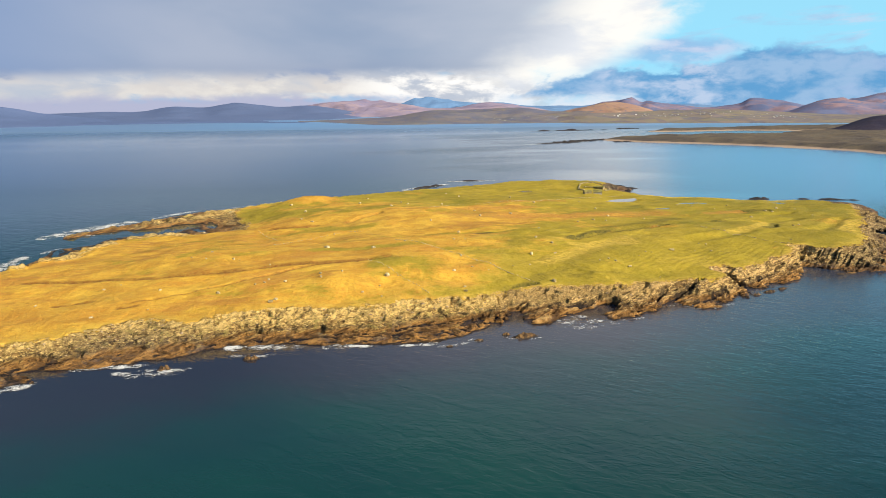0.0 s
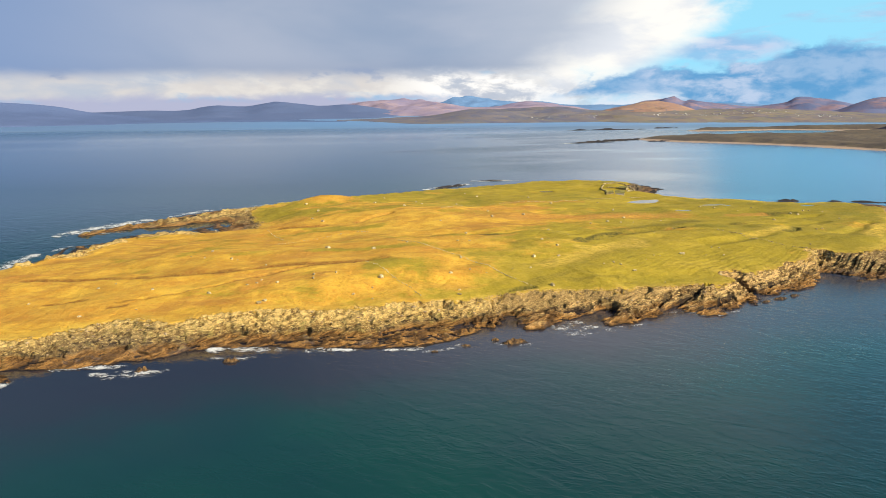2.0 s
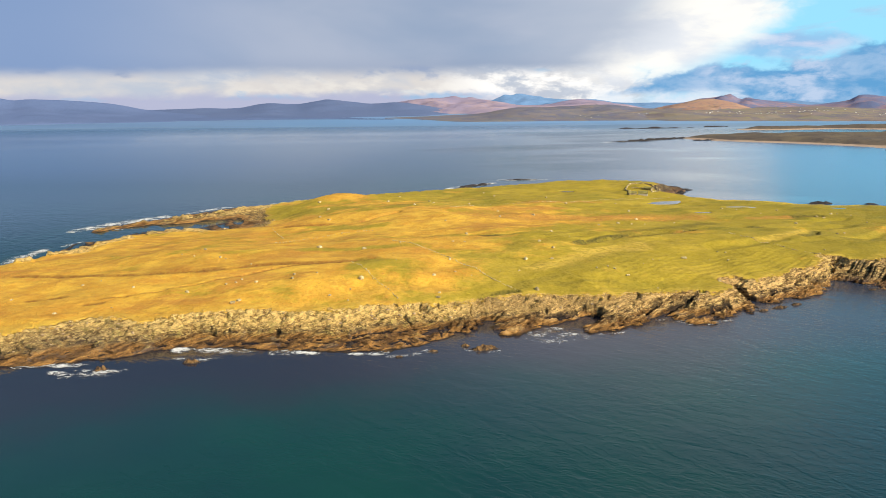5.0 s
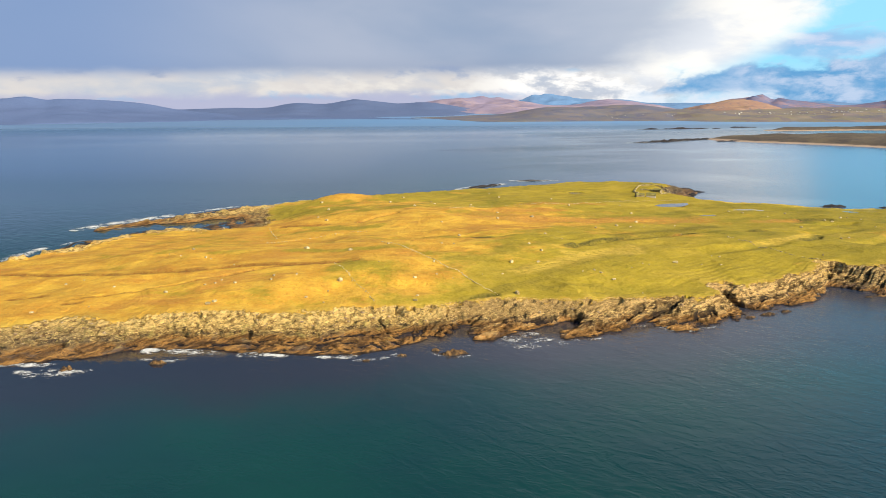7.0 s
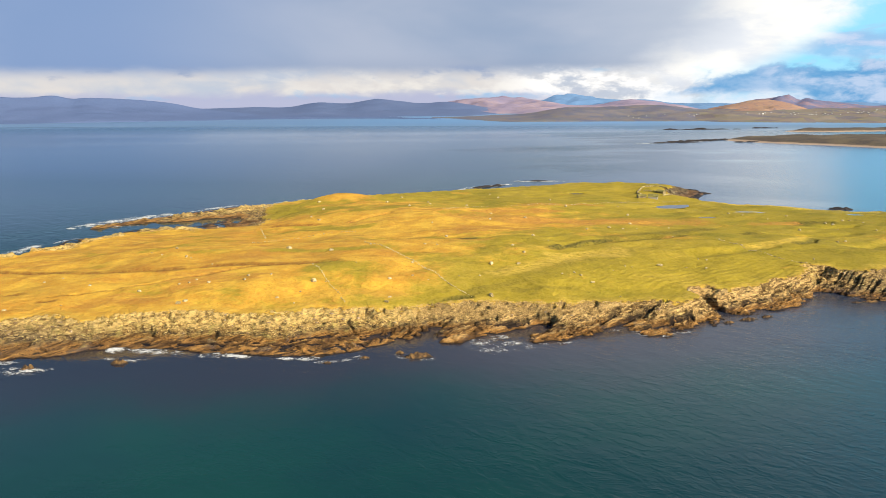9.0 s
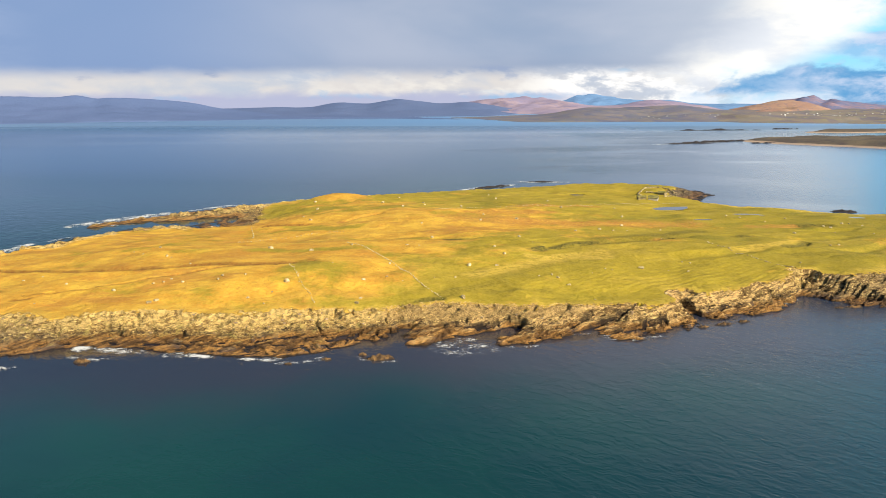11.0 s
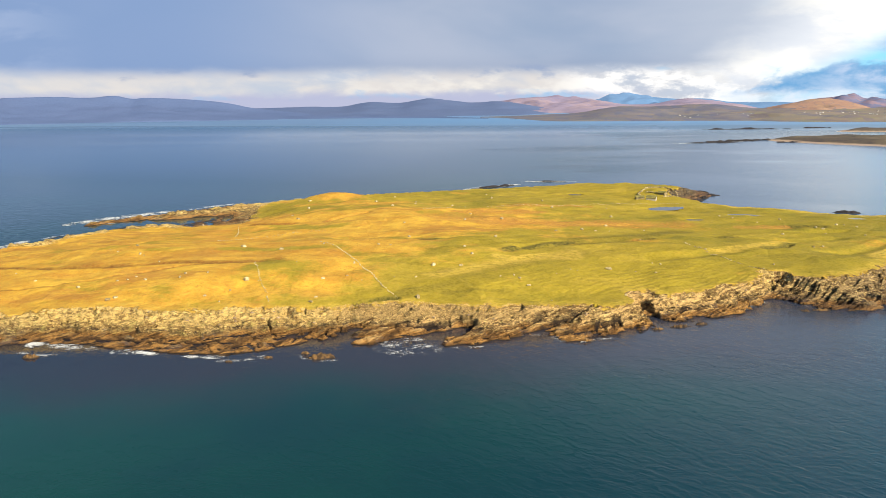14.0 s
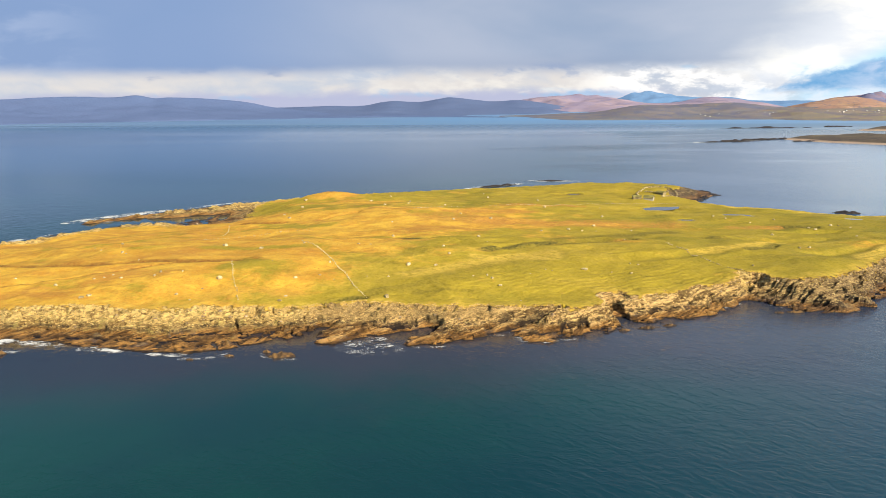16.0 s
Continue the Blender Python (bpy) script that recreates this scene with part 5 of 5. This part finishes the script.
for i, (x, y) in enumerate(BIG):
    boulder(x, y, (1.3, 1.7, 1.1)[i % 3] if i else 2.0, "large pale lichened boulder lying in the grass", "large boulders on the island")
for spots, label, low, high in ((ON_MOOR, "pale boulder in bleached moor grass", 0.55, 1.1), (IN_PASTURE, "weathered pale boulder in far rough pasture", 0.9, 1.6), (ON_GREEN, "small grey boulder on green pasture", 0.5, 1.0),
                                (TO_EAST, "small grey boulder on the eastern green", 0.8, 1.4)):
    for x, y in spots:
        boulder(x, y, rng.uniform(low, high), label, "boulders on the island")


def stone_wall(points, label, stones, spacing=0.62, size=0.75, courses=1, gaps=0.12):
    """A tumbled dry-stone wall along points: each stone a part."""
    line = rounded(points, False, 6)
    gap = np.concatenate([[0], np.cumsum(np.hypot(*np.diff(line, axis=0).T))])
    wall = new("stone_wall")
    spots = np.arange(0, gap[-1], max(spacing, gap[-1] * courses / 290))
    px, py = np.interp(spots, gap, line[:, 0]), np.interp(spots, gap, line[:, 1])
    pz = terrain(px, py)[0]
    for x, y, z in zip(px, py, pz):
        for c in range(courses):
            if rng.random() < gaps:
                continue
            ob = new("stone", rng.choice(stones))
            ob.parent = wall
            s = size * rng.uniform(0.65, 1.35)
            ob.matrix_world = pose(x + rng.uniform(-0.25, 0.25), y + rng.uniform(-0.25, 0.25), z + 0.15 * s + c * size * 0.55, rng.uniform(-15, 15), rng.uniform(-15, 15), rng.uniform(0, 360)) @ Matrix.Diagonal((s * 1.2, s, s, 1))
    return tagged(wall, label, "stone wall", "field walls")


stone_wall([(-9, 306.7), (-0.6, 298.6), (5.5, 292.4), (12, 284.5), (18, 276), (23, 269), (28, 263), (34, 255), (39.2, 249.5)], "tumbled pale dry-stone wall running down to the shore", pale_stones, 0.45, 0.40, 1, 0.15)
stone_wall([(-16.8, 269.4), (-12.6, 262.7), (-8.8, 257), (-6, 252), (-1.6, 245.7), (1.1, 242), (4.5, 236.2)], "broken pale field wall with gaps ending above the cliff", pale_stones, 0.5, 0.38, 1, 0.3)
stone_wall([(-76, 367), (-68, 352), (-60, 335)], "short pale wall across the moor", pale_stones, 0.8, 0.5, 1, 0.45)
stone_wall([(-60, 318), (-55, 328), (-49.6, 337), (-42.5, 341.5), (-34.3, 347), (-25, 351)], "low moor wall of scattered stones", pale_stones, 0.7, 0.5, 1, 0.4)
stone_wall([(122.6, 344.7), (126.8, 337), (130, 332.5), (133, 325), (136, 320), (139, 316.5), (144, 309.5), (148, 306.8), (151, 304)], "dark overgrown wall remains in green pasture", dark_stones + pale_stones, 0.7, 0.5, 1, 0.35)
stone_wall([(4, 404), (18, 425), (32, 437), (52, 441), (66, 446), (80, 456), (90, 468), (104, 486), (115, 495), (127, 501)], "long low wall below the farmstead", pale_stones, 0.8, 0.6, 1, 0.35)
stone_wall([(-112, 456), (-105, 469), (-98, 479), (-88, 487), (-78, 492)], "pale stones strewn along the rim of the northern shore", pale_stones, 0.8, 0.9, 1, 0.3)
for pts in ([(106, 520), (104.5, 532), (108, 546), (114, 557), (121, 562)], [(121, 562), (127, 554), (128, 540), (125, 528), (119, 520)], [(109, 538), (116, 534), (123, 538)]):
    stone_wall(pts, "thick ruined stone wall of an old enclosure", pale_stones + dark_stones, 0.6, 0.8, 2, 0.25)


# ---- the farmstead on the far point ----
def gabled_walls(bm, length, width, eaves, ridge):
    x, y = length / 2, width / 2
    low = [bm.verts.new(c) for c in ((-x, -y, -0.5), (x, -y, -0.5), (x, y, -0.5), (-x, y, -0.5))]
    top = [bm.verts.new(c) for c in ((-x, -y, eaves), (x, -y, eaves), (x, y, eaves), (-x, y, eaves))]
    peak = [bm.verts.new((-x, 0, ridge)), bm.verts.new((x, 0, ridge))]
    for f in ((low[0], low[1], top[1], top[0]), (low[2], low[3], top[3], top[2]), (low[1], low[2], top[2], peak[1], top[1]), (low[3], low[0], top[0], peak[0], top[3])):
        bm.faces.new(f)
    return bm


def roof_slope(bm, length, width, eaves, ridge, side):
    x, y, t = length / 2 + 0.2, (width / 2 + 0.25) * side, 0.14
    drop = (ridge - eaves) / (width / 2) * 0.25
    pts = [(-x, 0, ridge + 0.05), (x, 0, ridge + 0.05), (x, y, eaves - drop + 0.05), (-x, y, eaves - drop + 0.05)]
    a, b = [bm.verts.new(p) for p in pts], [bm.verts.new((p[0], p[1], p[2] + t)) for p in pts]
    for f in (a[::-1], b, *[(a[i], a[(i + 1) % 4], b[(i + 1) % 4], b[i]) for i in range(4)]):
        bm.faces.new(f)
    return bm


def cottage(name, length, width, eaves, ridge, label, wall_mat=None, group="", roof_mat=None):
    house = new(name)
    part("wall", gabled_walls(bmesh.new(), length, width, eaves, ridge), wall_mat or whitewash, house)
    for side in (-1, 1):
        part("roof", roof_slope(bmesh.new(), length, width, eaves, ridge, side), roof_mat or slate_roof, house, "weathered roof slope")
    return tagged(house, label, "house", group)


mossy_roof = rock_material("mossy_roof_stone", (0.30, 0.26, 0.08), (0.14, 0.13, 0.04), 0)
limewash = plain_material("limewash", (0.42, 0.38, 0.31), 0.85, 2.0)
home = cottage("cottage", 5.4, 3.6, 1.3, 2.6, "small whitewashed cottage with a mossy stone roof", limewash, "farmstead", mossy_roof)
home.matrix_world = pose(112.3, 508, ground_at(112.3, 508), 0, 0, -12)
shed = cottage("shed", 5.0, 2.8, 1.3, 2.0, "low grey stone outbuilding beside the cottage", dark_wall_rock, "farmstead", mossy_roof)
shed.matrix_world = pose(105.6, 508, ground_at(105.6, 508), 0, 0, 12)
ruin = cottage("byre", 5.0, 3.2, 1.3, 2.1, "low stone byre with a mossy roof behind the cottage", dark_wall_rock, "farmstead", mossy_roof)
ruin.matrix_world = pose(118.8, 531, ground_at(118.8, 531), 0, 0, -35)

# ---- ponds ----
pond_water, k = material("pond_water")
p = k.position()
k.out(k.principled((0.02, 0.03, 0.035), 0.05, k.bump(k.noise(p, 2.5, 3, 0.5), 0.03, 0.4), 0.6))
for cx, cy, rx, ry, turn in PONDS:
    bm = bmesh.new()
    bmesh.ops.create_circle(bm, cap_ends=True, segments=40, radius=1.0)
    for vert in bm.verts:
        k = 0.92 + 0.25 * noise.noise(Vector((vert.co.x * 1.7 + cx, vert.co.y * 1.7, 0)))
        vert.co = Vector((vert.co.x * rx * k, vert.co.y * ry * k, 0))
    pond = part("pond", bm, pond_water, flat=False)
    pond.matrix_world = pose(cx, cy, ground_at(cx, cy) + 0.6, 0, 0, turn)
    tagged(pond, "shallow pond lying in the rough grass", "pond", "ponds", "structure")


# ---- foam where the swell breaks ----
def surf(points, width, thick, label="white surf breaking along the rocks"):
    line = rounded(points, False, 8)
    gap = np.concatenate([[0], np.cumsum(np.hypot(*np.diff(line, axis=0).T))])
    n = max(int(gap[-1] / 1.0), 6)
    s = np.linspace(0, gap[-1], n)
    px, py = np.interp(s, gap, line[:, 0]), np.interp(s, gap, line[:, 1])
    tx, ty = np.gradient(px), np.gradient(py)
    l = np.hypot(tx, ty)
    across = np.linspace(-1, 1, 9)
    half = width * (0.6 + 0.5 * fbm(px, py, 6, 3, 5)) * smooth(0, 0.15, s / gap[-1]) ** 0.5 * smooth(1.0, 0.85, s / gap[-1]) ** 0.5 + 0.3
    x = px[None] - (ty / l)[None] * across[:, None] * half[None]
    y = py[None] + (tx / l)[None] * across[:, None] * half[None]
    value = thick * (1 - np.abs(across[:, None]) ** 2.2) * (0.75 + 0.5 * fbm(x, y, 5, 3, 8)) * smooth(0, 0.1, s / gap[-1])[None] * smooth(1, 0.9, s / gap[-1])[None]
    z = 0.05 + 0.10 * (1 - across[:, None] ** 2) + 0.06 * fbm(x, y, 2, 3, 9)
    ob = field_mesh("surf", x, y, z, np.ones(x.shape, bool), foam, {"thick": value})
    return tagged(ob, label, "foam", "surf round the island", "stuff")


for pts, width, thick in (
        ([(-194, 390), (-187, 398), (-178, 414), (-168, 431), (-159, 448)], 6.0, 1.1), ([(-190, 384), (-184, 392), (-174, 406)], 4.0, 1.1), ([(-182, 392), (-168, 396), (-156, 404)], 2.0, 0.8), ([(-157, 450), (-145, 476), (-133, 492)], 4.0, 0.9),
        ([(-172, 345), (-171, 325), (-168, 300), (-174, 280)], 4.0, 1.0), ([(-165, 362), (-168, 345)], 2.0, 0.8),
        ([(-122, 160), (-104, 170), (-92, 176), (-86, 180)], 2.8, 1.0), ([(-78, 191), (-71, 190), (-64, 192)], 1.8, 0.95), ([(-74, 186), (-65, 183.5), (-56, 186.5)], 2.0, 0.82), ([(-86, 187), (-76, 190), (-66, 191.5)], 1.4, 0.75), ([(-68, 187), (-60, 186), (-54, 189)], 1.8, 0.85), ([(-52, 204), (-44, 205), (-37, 204.8), (-27, 204)], 2.3, 1.25),
        ([(-48, 198), (-41, 196.5), (-35, 199)], 1.4, 0.8), ([(-25, 204.3), (-17, 204.6), (-10, 204.2)], 2.0, 1.15), ([(-4, 204), (3, 205), (8, 206.5)], 1.5, 1.0), ([(6, 202), (14, 206), (20, 209)], 1.5, 0.8),
        ([(24, 212), (30, 208), (37, 210)], 1.2, 0.65), ([(41, 225), (50, 225), (58, 226)], 2.6, 0.85), ([(40, 222), (50, 219), (62, 223)], 3.2, 0.62), ([(46, 229), (53, 231)], 1.8, 0.75), ([(60, 225), (70, 229)], 1.0, 0.65), ([(76, 239), (84, 243), (90, 236)], 1.6, 0.85),
        ([(92, 237), (102, 244)], 0.9, 0.6), ([(134, 273), (142, 286), (147, 293)], 1.2, 0.7), ([(152, 292), (162, 286)], 1.0, 0.5), ([(170, 286), (180, 291)], 0.9, 0.5),
        ([(-18, 580), (-11, 594), (4, 610), (20, 628)], 4.5, 1.15), ([(12, 646), (34, 647), (60, 652)], 5.0, 1.1), ([(140, 1186), (165, 1196), (196, 1212)], 7.0, 1.0), ([(196, 1218), (225, 1236), (250, 1252)], 5.0, 0.9), ([(-132, 482), (-118, 500), (-100, 514)], 2.0, 0.7)):
    surf(pts, width * 2.1, thick * 0.78)


# ---- cobbles, fallen blocks and grass tussocks ----
def scatter(name, spots, mat, shape, low, high, squash, label, category):
    """Many small stones or tufts in one mesh."""
    base = bmesh.new()
    if shape == "tuft":
        bmesh.ops.create_cone(base, cap_ends=False, segments=6, radius1=0.5, radius2=0.22, depth=0.6)
    else:
        bmesh.ops.create_icosphere(base, subdivisions=1, radius=0.5)
    base.verts.ensure_lookup_table()
    bv = np.array([vert.co for vert in base.verts])
    bf = np.array([[vert.index for vert in f.verts] for f in bmesh.ops.triangulate(base, faces=base.faces[:])["faces"]])
    base.free()
    r = np.random.RandomState(7)
    n = len(spots)
    size = r.uniform(low, high, n) ** 1.0
    turn = r.uniform(0, 6.28, n)
    wob = 1 + 0.3 * r.uniform(-1, 1, (n, len(bv), 1))
    v = bv[None] * wob * size[:, None, None] * np.stack([r.uniform(0.8, 1.5, n), np.ones(n), squash * r.uniform(0.7, 1.2, n)], -1)[:, None]
    c, s = np.cos(turn)[:, None], np.sin(turn)[:, None]
    x, y = v[..., 0] * c - v[..., 1] * s, v[..., 0] * s + v[..., 1] * c
    z = v[..., 2] + terrain(spots[:, 0], spots[:, 1])[0][:, None] + 0.15 * size[:, None]
    verts = np.stack([x + spots[:, :1], y + spots[:, 1:2], z], -1).reshape(-1, 3)
    faces = (bf[None] + (np.arange(n) * len(bv))[:, None, None]).reshape(-1, 3)
    me = bpy.data.meshes.new(name)
    me.from_pydata(verts.tolist(), [], faces.tolist())
    me.materials.append(mat)
    return tagged(new(name, me), label, category, kind="stuff")


def spots_where(n, lo, hi, seed, wanted):
    r = np.random.RandomState(seed)
    xy = r.uniform(lo, hi, (n, 2))
    h, ds, dt, kk = terrain(xy[:, 0], xy[:, 1])
    return xy[wanted(h, ds, dt, kk, r.uniform(0, 1, n), xy)]


shingle = rock_material("storm_beach_cobble", (0.76, 0.54, 0.21), (0.42, 0.28, 0.10), 0)
scatter("cobbles", spots_where(24000, (15, 228), (75, 256), 1, lambda h, ds, dt, kk, r, xy: (kk["cobble"] > 0.35) & (r < 0.9)), shingle, "stone", 0.14, 0.30, 0.6, "grey storm-beach cobbles piled under the turf", "cobbles")
scatter("fallen_blocks", spots_where(16000, (-125, 170), (250, 420), 2, lambda h, ds, dt, kk, r, xy: (dt < -0.5) & (ds > 2.5) & (h > 1.6) & (r < np.where(xy[:, 0] > 15, 0.08, 0.35))), rock_material("fallen_block", (0.56, 0.42, 0.25), (0.26, 0.17, 0.09), 0), "stone",
        0.3, 1.1, 0.7, "broken tan blocks littering the rocky shore", "rocks")
scatter("tussocks", spots_where(20000, (-150, 190), (120, 440), 3, lambda h, ds, dt, kk, r, xy: (dt > 2) & (kk["moor"] > 0.5) & (fbm(xy[:, 0], xy[:, 1], 16, 3, 77) > 0.08) & (r < 0.8)), straw_tuft, "tuft", 0.2, 0.5, 0.32,
        "bleached moor-grass tussocks on the moor", "grass")


# ---- far cottages ----
from mathutils.bvhtree import BVHTree
far_house = cottage("cottage", 7, 5, 2.2, 3.9, "tiny white cottage on the far shore", group="far village")


def on_hill(ob, x, y):
    me = ob.data
    hit = trees.setdefault(ob.name, BVHTree.FromPolygons([vert.co for vert in me.vertices], [f.vertices for f in me.polygons])).ray_cast(Vector((x, y, 500)), Vector((0, 0, -1)))
    return hit[0].z if hit[0] else None


trees = {}
first = True
for hill, centre_x, centre_y, spread_x, spread_y, count in ((village, 640, 2470, 70, 40, 12), (village, 800, 2430, 90, 45, 28), (village, 900, 2330, 90, 60, 12), (village, 1010, 2290, 50, 35, 14), (headland, 235, 2540, 40, 40, 7),
                                                            (headland, 390, 2580, 30, 40, 4)):
    for _ in range(count):
        x, y = rng.gauss(centre_x, spread_x), rng.gauss(centre_y, spread_y)
        z = on_hill(hill, x, y)
        if z is None or z < 1.0:
            continue
        m = pose(x, y, z, 0, 0, rng.uniform(-30, 50)) @ Matrix.Scale(rng.uniform(0.55, 1.05), 4)
        if first:
            far_house.matrix_world, first = m, False
        else:
            copy_thing(far_house, m)
